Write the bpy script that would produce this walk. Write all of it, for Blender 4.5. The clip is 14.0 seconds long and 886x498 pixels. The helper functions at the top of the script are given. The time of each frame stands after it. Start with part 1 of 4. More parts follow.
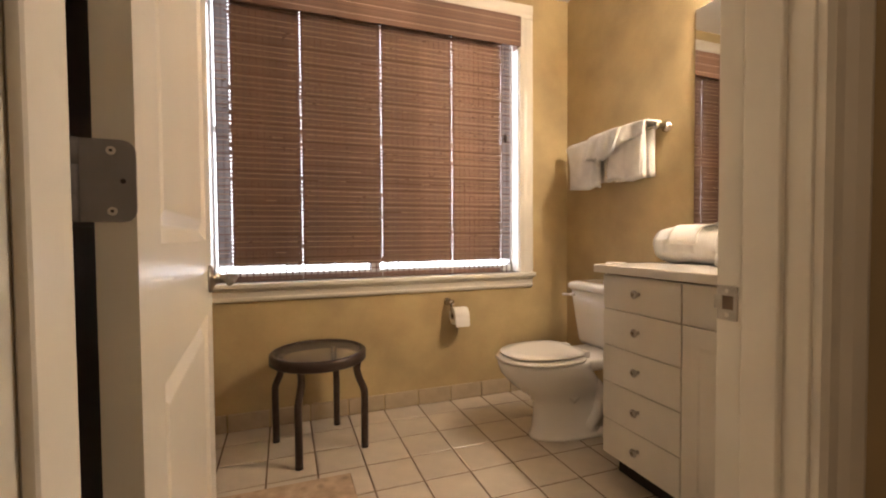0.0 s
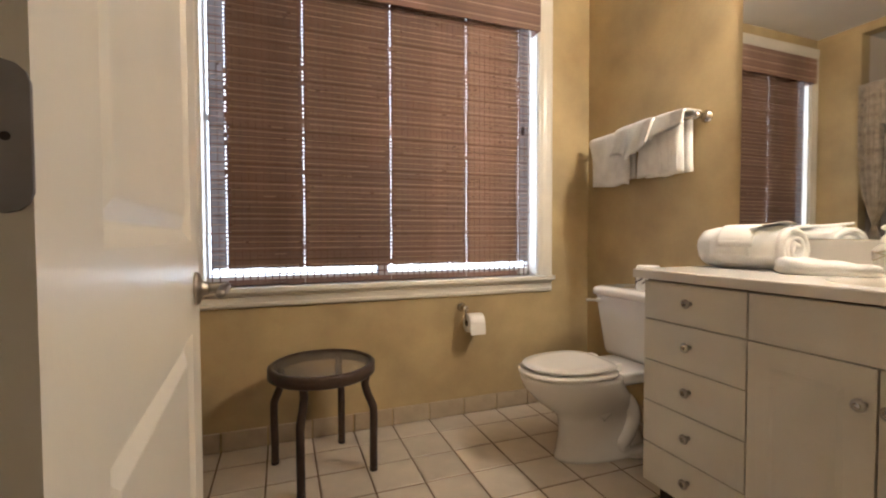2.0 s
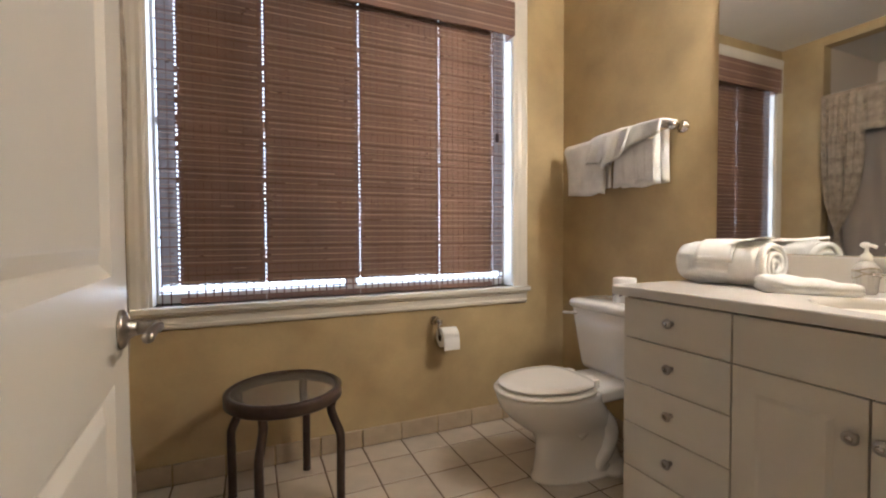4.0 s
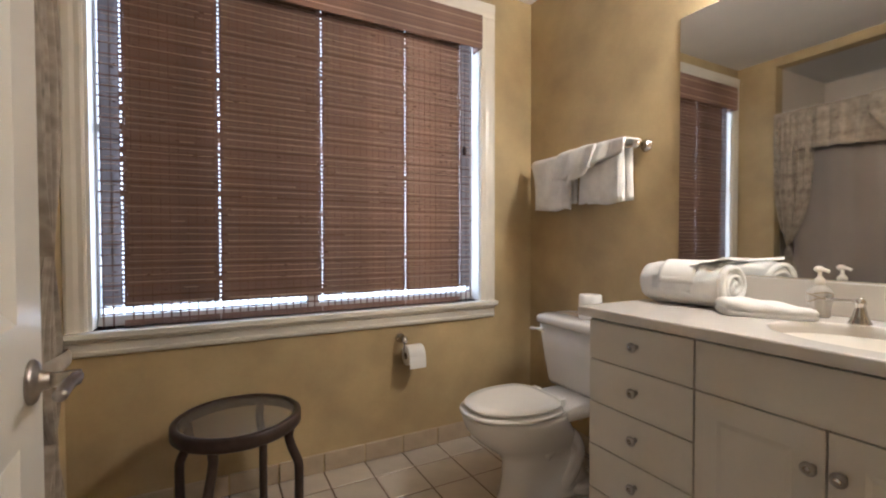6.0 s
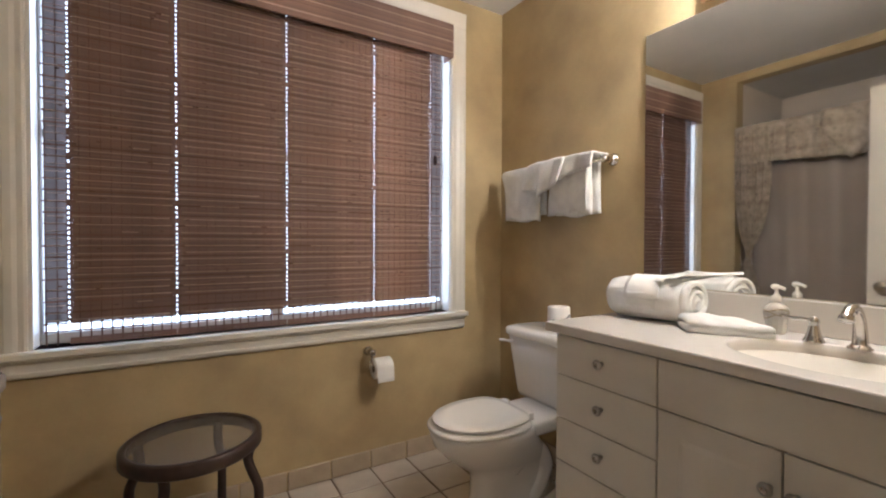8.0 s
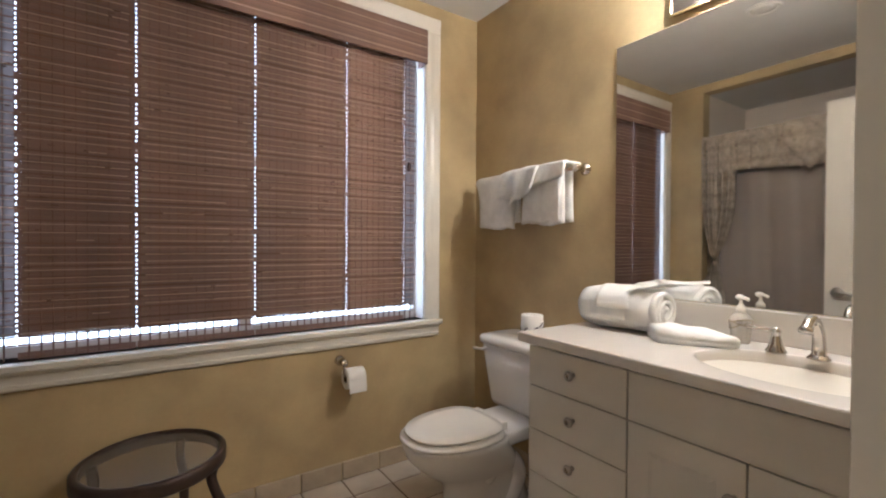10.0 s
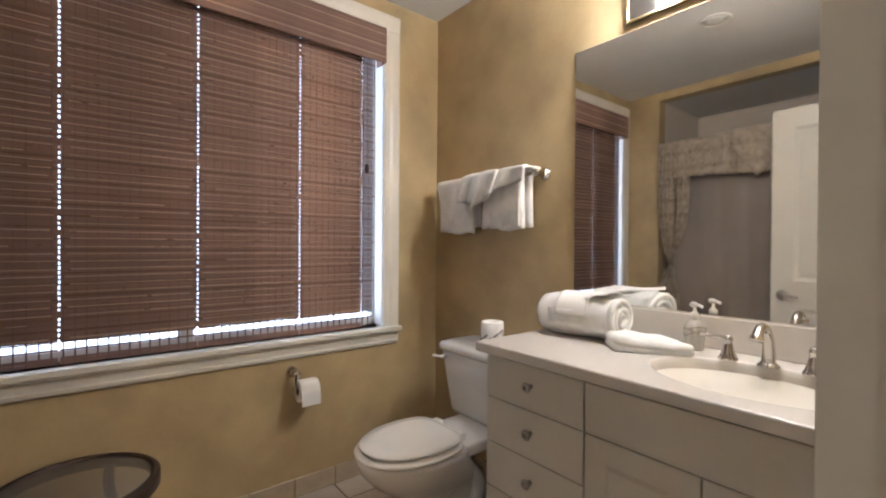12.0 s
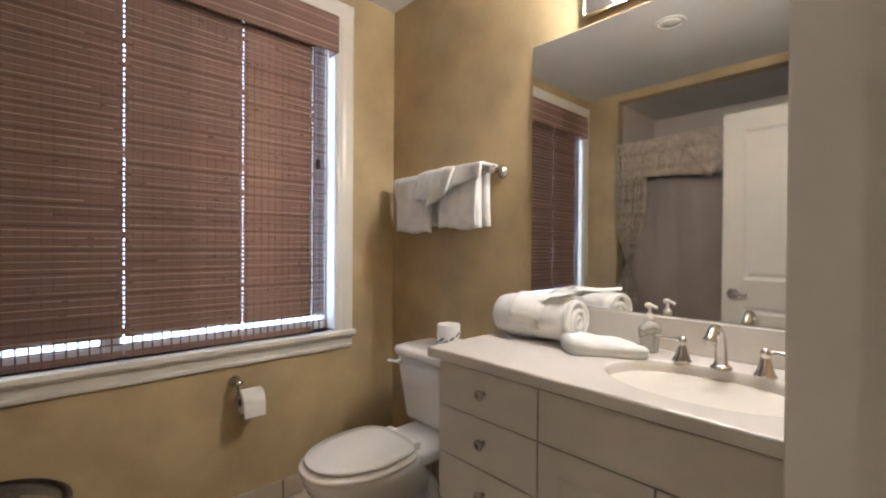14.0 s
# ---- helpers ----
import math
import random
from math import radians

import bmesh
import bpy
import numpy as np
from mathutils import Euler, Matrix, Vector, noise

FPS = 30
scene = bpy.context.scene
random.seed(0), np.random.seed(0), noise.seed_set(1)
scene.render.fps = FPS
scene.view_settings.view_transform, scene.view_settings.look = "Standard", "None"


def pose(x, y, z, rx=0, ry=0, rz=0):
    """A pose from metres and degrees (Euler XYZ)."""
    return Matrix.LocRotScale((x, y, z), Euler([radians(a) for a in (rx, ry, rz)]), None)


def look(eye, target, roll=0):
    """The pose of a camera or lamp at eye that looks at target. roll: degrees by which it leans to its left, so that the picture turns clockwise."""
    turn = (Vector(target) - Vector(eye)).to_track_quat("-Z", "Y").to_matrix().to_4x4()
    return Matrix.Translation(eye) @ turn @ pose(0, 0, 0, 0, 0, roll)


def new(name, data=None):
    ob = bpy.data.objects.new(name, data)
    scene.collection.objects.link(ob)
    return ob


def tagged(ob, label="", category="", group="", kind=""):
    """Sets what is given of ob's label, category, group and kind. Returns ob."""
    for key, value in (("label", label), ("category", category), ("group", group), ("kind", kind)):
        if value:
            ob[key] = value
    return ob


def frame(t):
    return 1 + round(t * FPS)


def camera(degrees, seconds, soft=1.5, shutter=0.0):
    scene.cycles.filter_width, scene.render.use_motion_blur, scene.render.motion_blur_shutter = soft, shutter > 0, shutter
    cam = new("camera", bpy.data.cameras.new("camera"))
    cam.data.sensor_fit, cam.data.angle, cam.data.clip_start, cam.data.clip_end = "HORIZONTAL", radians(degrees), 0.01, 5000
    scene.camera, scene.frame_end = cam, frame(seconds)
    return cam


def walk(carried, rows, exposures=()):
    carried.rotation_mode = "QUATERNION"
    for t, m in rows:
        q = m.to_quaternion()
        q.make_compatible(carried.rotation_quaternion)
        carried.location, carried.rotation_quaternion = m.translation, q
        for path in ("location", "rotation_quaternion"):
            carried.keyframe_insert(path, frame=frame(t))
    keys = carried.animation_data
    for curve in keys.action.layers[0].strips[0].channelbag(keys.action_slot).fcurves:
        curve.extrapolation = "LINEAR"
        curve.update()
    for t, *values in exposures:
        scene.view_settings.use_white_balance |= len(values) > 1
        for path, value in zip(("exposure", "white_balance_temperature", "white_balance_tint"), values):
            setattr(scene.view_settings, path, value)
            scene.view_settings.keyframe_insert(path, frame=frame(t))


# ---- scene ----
cam = camera(91.4, 14.0, soft=2.1)
PATH = [
    (0, (0.198, 0.464, 0.96), (0.883, 2.342, 0.9), -0.4),
    (0.5, (0.190, 0.524, 0.957), (0.869, 2.404, 0.893), -0.2),
    (1, (0.186, 0.587, 0.954), (0.866, 2.466, 0.891), -0.2),
    (1.5, (0.181, 0.635, 0.956), (0.865, 2.513, 0.892), -0.2),
    (2, (0.185, 0.675, 0.963), (0.881, 2.549, 0.901), -0.2),
    (4.5, (0.237, 0.776, 1.027), (1.082, 2.588, 0.973), -0.2),
    (5, (0.246, 0.786, 1.042), (1.124, 2.583, 0.993), -0.1),
    (5.5, (0.255, 0.791, 1.059), (1.157, 2.576, 1.008), -0.2),
    (6, (0.267, 0.797, 1.069), (1.198, 2.567, 1.027), -0.1),
    (6.5, (0.276, 0.799, 1.085), (1.231, 2.556, 1.042), -0.1),
    (7, (0.286, 0.804, 1.096), (1.271, 2.545, 1.058), 0.0),
    (7.5, (0.285, 0.806, 1.112), (1.295, 2.532, 1.07), 0.0),
    (8, (0.303, 0.808, 1.111), (1.335, 2.521, 1.08), 0.2),
    (10.5, (0.334, 0.824, 1.145), (1.486, 2.458, 1.126), 0.4),
    (11, (0.35, 0.833, 1.149), (1.535, 2.443, 1.134), 0.5),
    (11.5, (0.368, 0.838, 1.155), (1.583, 2.427, 1.137), 0.4),
    (12, (0.389, 0.844, 1.157), (1.636, 2.408, 1.142), 0.4),
    (12.5, (0.413, 0.85, 1.159), (1.693, 2.387, 1.142), 0.4),
    (13, (0.434, 0.857, 1.159), (1.742, 2.369, 1.143), 0.4),
    (13.5, (0.455, 0.864, 1.159), (1.793, 2.351, 1.142), 0.4),
    (14, (0.478, 0.872, 1.158), (1.842, 2.335, 1.142), 0.4),
]
EXPOSURE = [(0.0, 0.58, 6650, 18), (1.0, 0.56, 6130, 15), (2.0, 0.49, 5820, 13), (5.0, 0.28, 5290, 13), (14.0, 0.18, 5130, 13)]
walk(cam, [(t, look(eye, target, roll)) for t, eye, target, roll in PATH], EXPOSURE)

# ---- world, lights, exposure ----
world = bpy.data.worlds.new("world")
scene.world = world
world.use_nodes = True
wn = world.node_tree.nodes
sky = wn.new("ShaderNodeTexSky")
sky.sky_type = "NISHITA"
sky.sun_disc = False
sky.sun_elevation, sky.sun_rotation = radians(38), radians(200)
wn["Background"].inputs["Strength"].default_value = 0.12
world.node_tree.links.new(sky.outputs["Color"], wn["Background"].inputs["Color"])
BULB = 208.0      # vanity bulbs
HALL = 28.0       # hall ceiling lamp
SKYGLOW = 3.2    # overcast brightness outside the window

# ---- materials ----
def mat(name, color, rough=0.6, metal=0.0, vary=0.08, scale=6.0, grain=120.0, bump=0.1, tint=None, piece=0.0,
        island=0.0, stretch=(1, 1, 1), coat=0.0, trans=0.0, spec=0.5, ior=1.45, bumpd=0.002, rvary=0.12):
    m = bpy.data.materials.new(name)
    m.use_nodes = True
    nt = m.node_tree
    n, L = nt.nodes, nt.links
    b = n["Principled BSDF"]
    tc = n.new("ShaderNodeTexCoord")
    mp = n.new("ShaderNodeMapping")
    mp.inputs["Scale"].default_value = stretch
    L.new(tc.outputs["Object"], mp.inputs["Vector"])
    big = n.new("ShaderNodeTexNoise")
    big.inputs["Scale"].default_value, big.inputs["Detail"].default_value = scale, 5
    fine = n.new("ShaderNodeTexNoise")
    fine.inputs["Scale"].default_value, fine.inputs["Detail"].default_value = grain, 3
    for q in (big, fine):
        L.new(mp.outputs["Vector"], q.inputs["Vector"])
    mix = n.new("ShaderNodeMix")
    mix.data_type = "RGBA"
    dark = tint or tuple(c * (1 - 2.2 * vary) for c in color)
    light = tuple(min(1, c * (1 + 1.4 * vary)) for c in color)
    mix.inputs[6].default_value, mix.inputs[7].default_value = (*dark, 1), (*light, 1)
    ramp = n.new("ShaderNodeMapRange")
    ramp.inputs[1].default_value, ramp.inputs[2].default_value = 0.3, 0.7
    L.new(big.outputs["Fac"], ramp.inputs[0])
    L.new(ramp.outputs[0], mix.inputs[0])
    col = mix.outputs[2]
    hsv = n.new("ShaderNodeHueSaturation")
    L.new(col, hsv.inputs["Color"])
    val = n.new("ShaderNodeMath")
    val.operation = "MULTIPLY_ADD"
    val.inputs[1].default_value, val.inputs[2].default_value = vary * 0.8, 1 - vary * 0.4
    L.new(fine.outputs["Fac"], val.inputs[0])
    out = val.outputs[0]
    for amount, kind, socket in ((piece, "ShaderNodeObjectInfo", "Random"), (island, "ShaderNodeNewGeometry", "Random Per Island")):
        if amount:
            info = n.new(kind)
            v2 = n.new("ShaderNodeMath")
            v2.operation = "MULTIPLY_ADD"
            v2.inputs[1].default_value, v2.inputs[2].default_value = amount, 1 - amount / 2
            L.new(info.outputs[socket], v2.inputs[0])
            v3 = n.new("ShaderNodeMath")
            v3.operation = "MULTIPLY"
            L.new(out, v3.inputs[0])
            L.new(v2.outputs[0], v3.inputs[1])
            out = v3.outputs[0]
    L.new(out, hsv.inputs["Value"])
    L.new(hsv.outputs["Color"], b.inputs["Base Color"])
    rr = n.new("ShaderNodeMath")
    rr.operation = "MULTIPLY_ADD"
    rr.inputs[1].default_value, rr.inputs[2].default_value = rvary, max(0.02, rough - rvary / 2)
    L.new(big.outputs["Fac"], rr.inputs[0])
    L.new(rr.outputs[0], b.inputs["Roughness"])
    b.inputs["Metallic"].default_value = metal
    b.inputs["Coat Weight"].default_value = coat
    b.inputs["Coat Roughness"].default_value = 0.1
    b.inputs["Transmission Weight"].default_value = trans
    b.inputs["Specular IOR Level"].default_value = spec
    b.inputs["IOR"].default_value = ior
    if bump:
        bp = n.new("ShaderNodeBump")
        bp.inputs["Strength"].default_value, bp.inputs["Distance"].default_value = bump, bumpd
        L.new(fine.outputs["Fac"], bp.inputs["Height"])
        L.new(bp.outputs["Normal"], b.inputs["Normal"])
    return m


def glow(name, color, strength):
    m = bpy.data.materials.new(name)
    m.use_nodes = True
    b = m.node_tree.nodes["Principled BSDF"]
    b.inputs["Base Color"].default_value = (*color, 1)
    b.inputs["Emission Color"].default_value = (*color, 1)
    b.inputs["Emission Strength"].default_value = strength
    return m


def reed_material(name, color, translucent, piece=0.35):
    """Woven reed: brown, streaked along its length, letting a little light through."""
    m = mat(name, color, rough=0.62, vary=0.22, scale=9, grain=260, bump=0.35, piece=piece, island=0.3, stretch=(0.35, 6, 6))
    n, L = m.node_tree.nodes, m.node_tree.links
    b = n["Principled BSDF"]
    tr = n.new("ShaderNodeBsdfTranslucent")
    tr.inputs["Color"].default_value = (0.30, 0.27, 0.26, 1)
    mx = n.new("ShaderNodeMixShader")
    mx.inputs[0].default_value = translucent
    L.new(b.outputs[0], mx.inputs[1])
    L.new(tr.outputs[0], mx.inputs[2])
    L.new(mx.outputs[0], n["Material Output"].inputs["Surface"])
    return m


M_WALL = mat("ochre_paint", (0.47, 0.36, 0.185), rough=0.6, vary=0.12, scale=3.2, grain=60, bump=0.06, tint=(0.375, 0.28, 0.145))
M_HALLWALL = mat("tan_paint", (0.44, 0.34, 0.20), rough=0.7, vary=0.05, scale=2, grain=150, bump=0.08)
M_CEIL = mat("ceiling_paint", (0.74, 0.72, 0.68), rough=0.85, vary=0.03, scale=2, grain=180, bump=0.15)
M_TRIM = mat("trim_paint", (0.76, 0.71, 0.62), rough=0.32, vary=0.035, scale=5, grain=90, bump=0.05)
M_DOOR = mat("door_paint", (0.74, 0.69, 0.60), rough=0.28, vary=0.02, scale=4, grain=140, bump=0.015, rvary=0.015)
M_CAB = mat("cabinet_paint", (0.66, 0.61, 0.52), rough=0.42, vary=0.035, scale=4, grain=120, bump=0.04, piece=0.04)
# dark brown that stands for shade in narrow gaps and the latch hole
M_GAP = mat("gap_shade_brown", (0.17, 0.12, 0.08), rough=0.8, vary=0.1)
M_TILE = mat("floor_tile", (0.55, 0.475, 0.385), rough=0.3, vary=0.07, scale=7, grain=70, bump=0.05, piece=0.12, coat=0.15)
M_BASETILE = mat("base_tile", (0.47, 0.375, 0.26), rough=0.35, vary=0.10, scale=6, grain=60, bump=0.06, piece=0.10)
M_GROUT = mat("grout", (0.17, 0.115, 0.075), rough=0.95, vary=0.15, scale=14, grain=300, bump=0.4)
M_CHINA = mat("white_china", (0.80, 0.76, 0.70), rough=0.12, vary=0.015, scale=4, grain=40, bump=0.0, coat=0.5, rvary=0.05)
M_SEAT = mat("seat_plastic", (0.82, 0.77, 0.69), rough=0.2, vary=0.015, scale=4, grain=40, bump=0.0, coat=0.2, rvary=0.06)
M_COUNTER = mat("cultured_marble", (0.68, 0.635, 0.575), rough=0.26, vary=0.01, scale=5, grain=35, bump=0.0, coat=0.25, rvary=0.06)
M_CHROME = mat("chrome", (0.56, 0.53, 0.50), rough=0.13, metal=1, vary=0.03, bump=0, rvary=0.06)
M_NICKEL = mat("brushed_nickel", (0.42, 0.385, 0.34), rough=0.3, metal=1, vary=0.1, scale=30, bump=0.05)
M_HINGE = mat("satin_steel", (0.21, 0.195, 0.195), rough=0.42, metal=0.7, vary=0.06, scale=20, bump=0.06)
M_SCREW = mat("screw_steel", (0.62, 0.58, 0.52), rough=0.3, metal=1, vary=0.08, bump=0)
# near-black that holds the shade of recesses; the table's foot caps share it
M_DARK = mat("recess_shade_and_caps", (0.03, 0.022, 0.018), rough=0.9, vary=0.1)
M_TOWEL = mat("white_terry", (0.93, 0.905, 0.86), rough=0.95, vary=0.06, scale=14, grain=480, bump=0.9, bumpd=0.004)
M_PAPER = mat("white_paper", (0.84, 0.81, 0.76), rough=0.9, vary=0.02, scale=8, grain=200, bump=0.1)
# cardboard brown darkened to hold the shade inside the roll's hollow
M_CORE = mat("cardboard", (0.07, 0.045, 0.03), rough=0.9, vary=0.1)
M_PRINT = mat("grey_print", (0.24, 0.21, 0.22), rough=0.8, vary=0.1)
M_SOAPPRINT = mat("brown_print", (0.30, 0.24, 0.16), rough=0.6, vary=0.15)
M_BLUEPRINT = mat("blue_print", (0.42, 0.48, 0.60), rough=0.7, vary=0.1)
M_IRON = mat("bronze_painted_metal", (0.058, 0.036, 0.027), rough=0.4, metal=0.25, vary=0.12, scale=20, grain=200, bump=0.12)
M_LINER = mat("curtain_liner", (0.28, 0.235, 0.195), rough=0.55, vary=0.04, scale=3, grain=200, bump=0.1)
M_TUBWALL = mat("tub_surround", (0.68, 0.60, 0.51), rough=0.3, vary=0.03, scale=3, grain=50, bump=0.02)
M_REED = reed_material("reed", (0.32, 0.19, 0.14), 0.30)
M_REEDPALE = reed_material("pale_reed", (0.66, 0.50, 0.39), 0.05)
M_REEDDARK = reed_material("dark_reed", (0.235, 0.135, 0.098), 0.05)
M_LINING = mat("blind_lining", (0.26, 0.155, 0.115), rough=0.9, vary=0.12, scale=8, grain=300, bump=0.2)
M_TIE = mat("binding_thread", (0.25, 0.15, 0.11), rough=0.9, vary=0.15, scale=30, grain=400, bump=0.3)
M_SHEER = reed_material("sheer_backing", (0.34, 0.29, 0.29), 0.85)
M_DARKKNOB = mat("dark_knob_wood", (0.05, 0.025, 0.02), rough=0.4, vary=0.15)
M_THREAD = mat("thread", (0.10, 0.065, 0.05), rough=0.9, vary=0.1)
M_SASH = mat("window_sash", (0.72, 0.72, 0.70), rough=0.35, vary=0.03)
M_BULB = glow("lit_bulb", (1.0, 0.87, 0.68), BULB)
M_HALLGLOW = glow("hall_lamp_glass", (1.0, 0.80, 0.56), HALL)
M_SKY = glow("overcast_sky", (0.84, 0.91, 1.0), SKYGLOW)
M_CAN = mat("downlight_baffle", (0.80, 0.77, 0.70), rough=0.4, vary=0.03)
M_MIRROR = mat("mirror_silver", (0.88, 0.88, 0.86), rough=0.02, metal=1, vary=0.005, bump=0, rvary=0.01)
M_GLASS = mat("clear_glass", (0.95, 0.97, 0.97), rough=0.02, vary=0.005, bump=0, trans=1.0, rvary=0.01)
M_TABLEGLASS = mat("obscure_table_glass", (0.26, 0.225, 0.18), rough=0.3, vary=0.05, scale=30, grain=260, bump=0.25)
M_TABLEGLASS.node_tree.nodes["Principled BSDF"].inputs["Alpha"].default_value = 0.36
M_BOTTLE = mat("soap_bottle", (0.84, 0.80, 0.72), rough=0.15, vary=0.03, bump=0, trans=0.45)


def cloth_material(name, color):
    """Beige curtain print: soft darker cross bands and small blotches."""
    m = mat(name, color, rough=0.9, vary=0.12, scale=22, grain=400, bump=0.3)
    n, L = m.node_tree.nodes, m.node_tree.links
    tc = n.new("ShaderNodeTexCoord")
    sep = n.new("ShaderNodeSeparateXYZ")
    L.new(tc.outputs["Object"], sep.inputs[0])
    spots = n.new("ShaderNodeTexVoronoi")
    spots.inputs["Scale"].default_value = 19
    L.new(tc.outputs["Object"], spots.inputs["Vector"])
    cut = n.new("ShaderNodeMapRange")
    cut.inputs[1].default_value, cut.inputs[2].default_value = 0.10, 0.34
    cut.inputs[3].default_value, cut.inputs[4].default_value = 0.72, 1.0
    L.new(spots.outputs["Distance"], cut.inputs[0])
    wave = n.new("ShaderNodeMath")
    wave.operation = "MULTIPLY"
    wave.inputs[1].default_value = 52
    L.new(sep.outputs["Z"], wave.inputs[0])
    sine = n.new("ShaderNodeMath")
    sine.operation = "SINE"
    L.new(wave.outputs[0], sine.inputs[0])
    band = n.new("ShaderNodeMapRange")
    band.inputs[1].default_value, band.inputs[2].default_value = 0.45, 0.85
    band.inputs[3].default_value, band.inputs[4].default_value = 1.0, 0.86
    L.new(sine.outputs[0], band.inputs[0])
    mul = n.new("ShaderNodeMath")
    mul.operation = "MULTIPLY"
    L.new(cut.outputs[0], mul.inputs[0])
    L.new(band.outputs[0], mul.inputs[1])
    hsv2 = n.new("ShaderNodeHueSaturation")
    b = n["Principled BSDF"]
    L.new(b.inputs["Base Color"].links[0].from_socket, hsv2.inputs["Color"])
    L.new(mul.outputs[0], hsv2.inputs["Value"])
    L.new(hsv2.outputs["Color"], b.inputs["Base Color"])
    return m


M_CURTAIN = cloth_material("printed_curtain", (0.41, 0.345, 0.27))
M_RUG = cloth_material("patterned_rug", (0.52, 0.38, 0.26))


# ---- mesh helpers ----
def put(name, bm, material, parent=None, label="", smooth=False):
    me = bpy.data.meshes.new(name)
    bm.normal_update()
    bm.to_mesh(me)
    bm.free()
    if smooth:
        for p in me.polygons:
            p.use_smooth = True
    me.materials.append(material)
    ob = new(name, me)
    if parent:
        ob.parent = parent
    if label:
        ob["label"] = label
    return ob


part = put


def empty(name, x, y, z, label, category, group="", rz=0.0):
    ob = new(name)
    ob.matrix_world = pose(x, y, z, 0, 0, rz)
    ob.empty_display_size = 0.05
    return tagged(ob, label, category, group)


def box(x0, x1, y0, y1, z0, z1, bevel=0.0, seg=1, bm=None):
    t = bmesh.new()
    bmesh.ops.create_cube(t, size=1)
    for v in t.verts:
        v.co = Vector((x0 + (v.co.x + 0.5) * (x1 - x0), y0 + (v.co.y + 0.5) * (y1 - y0), z0 + (v.co.z + 0.5) * (z1 - z0)))
    if bevel:
        bmesh.ops.bevel(t, geom=t.edges[:], offset=bevel, segments=seg, affect="EDGES", profile=0.5)
    if bm is None:
        return t
    return join(bm, t)


def join(bm, other, m=None):
    """Add other's faces to bm; other is freed."""
    me = bpy.data.meshes.new("tmp")
    if m is not None:
        other.transform(m)
    other.to_mesh(me)
    other.free()
    bm.from_mesh(me)
    bpy.data.meshes.remove(me)
    return bm


def loft(rings, cap0=True, cap1=True, closed=True, bm=None):
    """A skin over rings of points that all have the same count."""
    bm = bm or bmesh.new()
    rows = [[bm.verts.new(p) for p in r] for r in rings]
    n = len(rows[0])
    for a, b in zip(rows, rows[1:]):
        for i in range(n if closed else n - 1):
            j = (i + 1) % n
            bm.faces.new((a[i], a[j], b[j], b[i]))
    if cap0:
        bm.faces.new(rows[0][::-1])
    if cap1:
        bm.faces.new(rows[-1])
    bmesh.ops.recalc_face_normals(bm, faces=bm.faces[:])
    return bm


def lathe(profile, n=24, bm=None, m=None, caps=True):
    """Turn (radius, height) pairs round z."""
    rings = [[Vector((max(r, 0.0004) * math.cos(2 * math.pi * i / n), max(r, 0.0004) * math.sin(2 * math.pi * i / n), z)) for i in range(n)] for r, z in profile]
    if m is not None:
        rings = [[m @ p for p in r] for r in rings]
    return loft(rings, caps, caps, bm=bm)


def tube(points, radius, n=10, bm=None):
    """A round bar along points; radius is a number or one for each point."""
    pts = [Vector(p) for p in points]
    rings = []
    side = None
    for i, p in enumerate(pts):
        d = (pts[min(i + 1, len(pts) - 1)] - pts[max(i - 1, 0)]).normalized()
        if side is None:
            side = d.orthogonal().normalized()
        side = (side - d * side.dot(d)).normalized()
        up = d.cross(side)
        r = radius[i] if isinstance(radius, (list, tuple)) else radius
        rings.append([p + r * (math.cos(2 * math.pi * k / n) * side + math.sin(2 * math.pi * k / n) * up) for k in range(n)])
    return loft(rings, bm=bm)


def smooth_line(points, steps=6):
    """Catmull-Rom through points."""
    pts = [Vector(p) for p in points]
    pts = [2 * pts[0] - pts[1]] + pts + [2 * pts[-1] - pts[-2]]
    out = []
    for a, b, c, d in zip(pts, pts[1:], pts[2:], pts[3:]):
        for k in range(steps):
            t = k / steps
            out.append(0.5 * (2 * b + (c - a) * t + (2 * a - 5 * b + 4 * c - d) * t * t + (3 * b - a - 3 * c + d) * t ** 3))
    return out + [pts[-2]]


def structure(name, bm, material, label, smooth=False):
    return tagged(put(name, bm, material, None, "", smooth), label, name.split("_")[0], "", "structure")


# ---- plan ----
XR, YW, YD, XL, CEIL = 1.90, 2.80, 0.919, -0.22, 2.43   # right wall, window wall, door wall, left wall
YH = 0.80                                               # hall face of the door wall
DX0, DX1, DH = 0.028, 0.790, 2.04                       # door opening
WX0, WX1, WZ0, WZ1 = -0.150, 1.555, 0.735, 2.265         # window opening
AY0, AY1, AX, AZ = 0.98, 2.53, -0.99, 2.365             # tub alcove

# ---- walls, floor, ceiling ----
b = box(XL - 0.2, WX0, YW, YW + 0.14, 0, CEIL)
for s in ((WX1, XR + 0.14, 0, CEIL), (WX0, WX1, 0, WZ0), (WX0, WX1, WZ1, CEIL)):
    box(s[0], s[1], YW, YW + 0.14, s[2], s[3], bm=b)
structure("wall_north", b, M_WALL, "mottled ochre plaster wall with the window opening")
structure("wall_east", box(XR, XR + 0.14, YD - 0.125, YW, 0, CEIL), M_WALL, "mottled ochre plaster wall behind the vanity")
b = box(XL - 0.1, XL, AY1, YW, 0, CEIL)
box(XL - 0.1, XL, AY0, AY1, AZ, CEIL, bm=b)
box(XL - 0.1, XL, YD, 1.18, 0, AZ, bm=b)
box(XL - 0.1, XL, YD, AY0, AZ, CEIL, bm=b)
structure("wall_west", b, M_WALL, "ochre wall stub and header round the tub alcove")
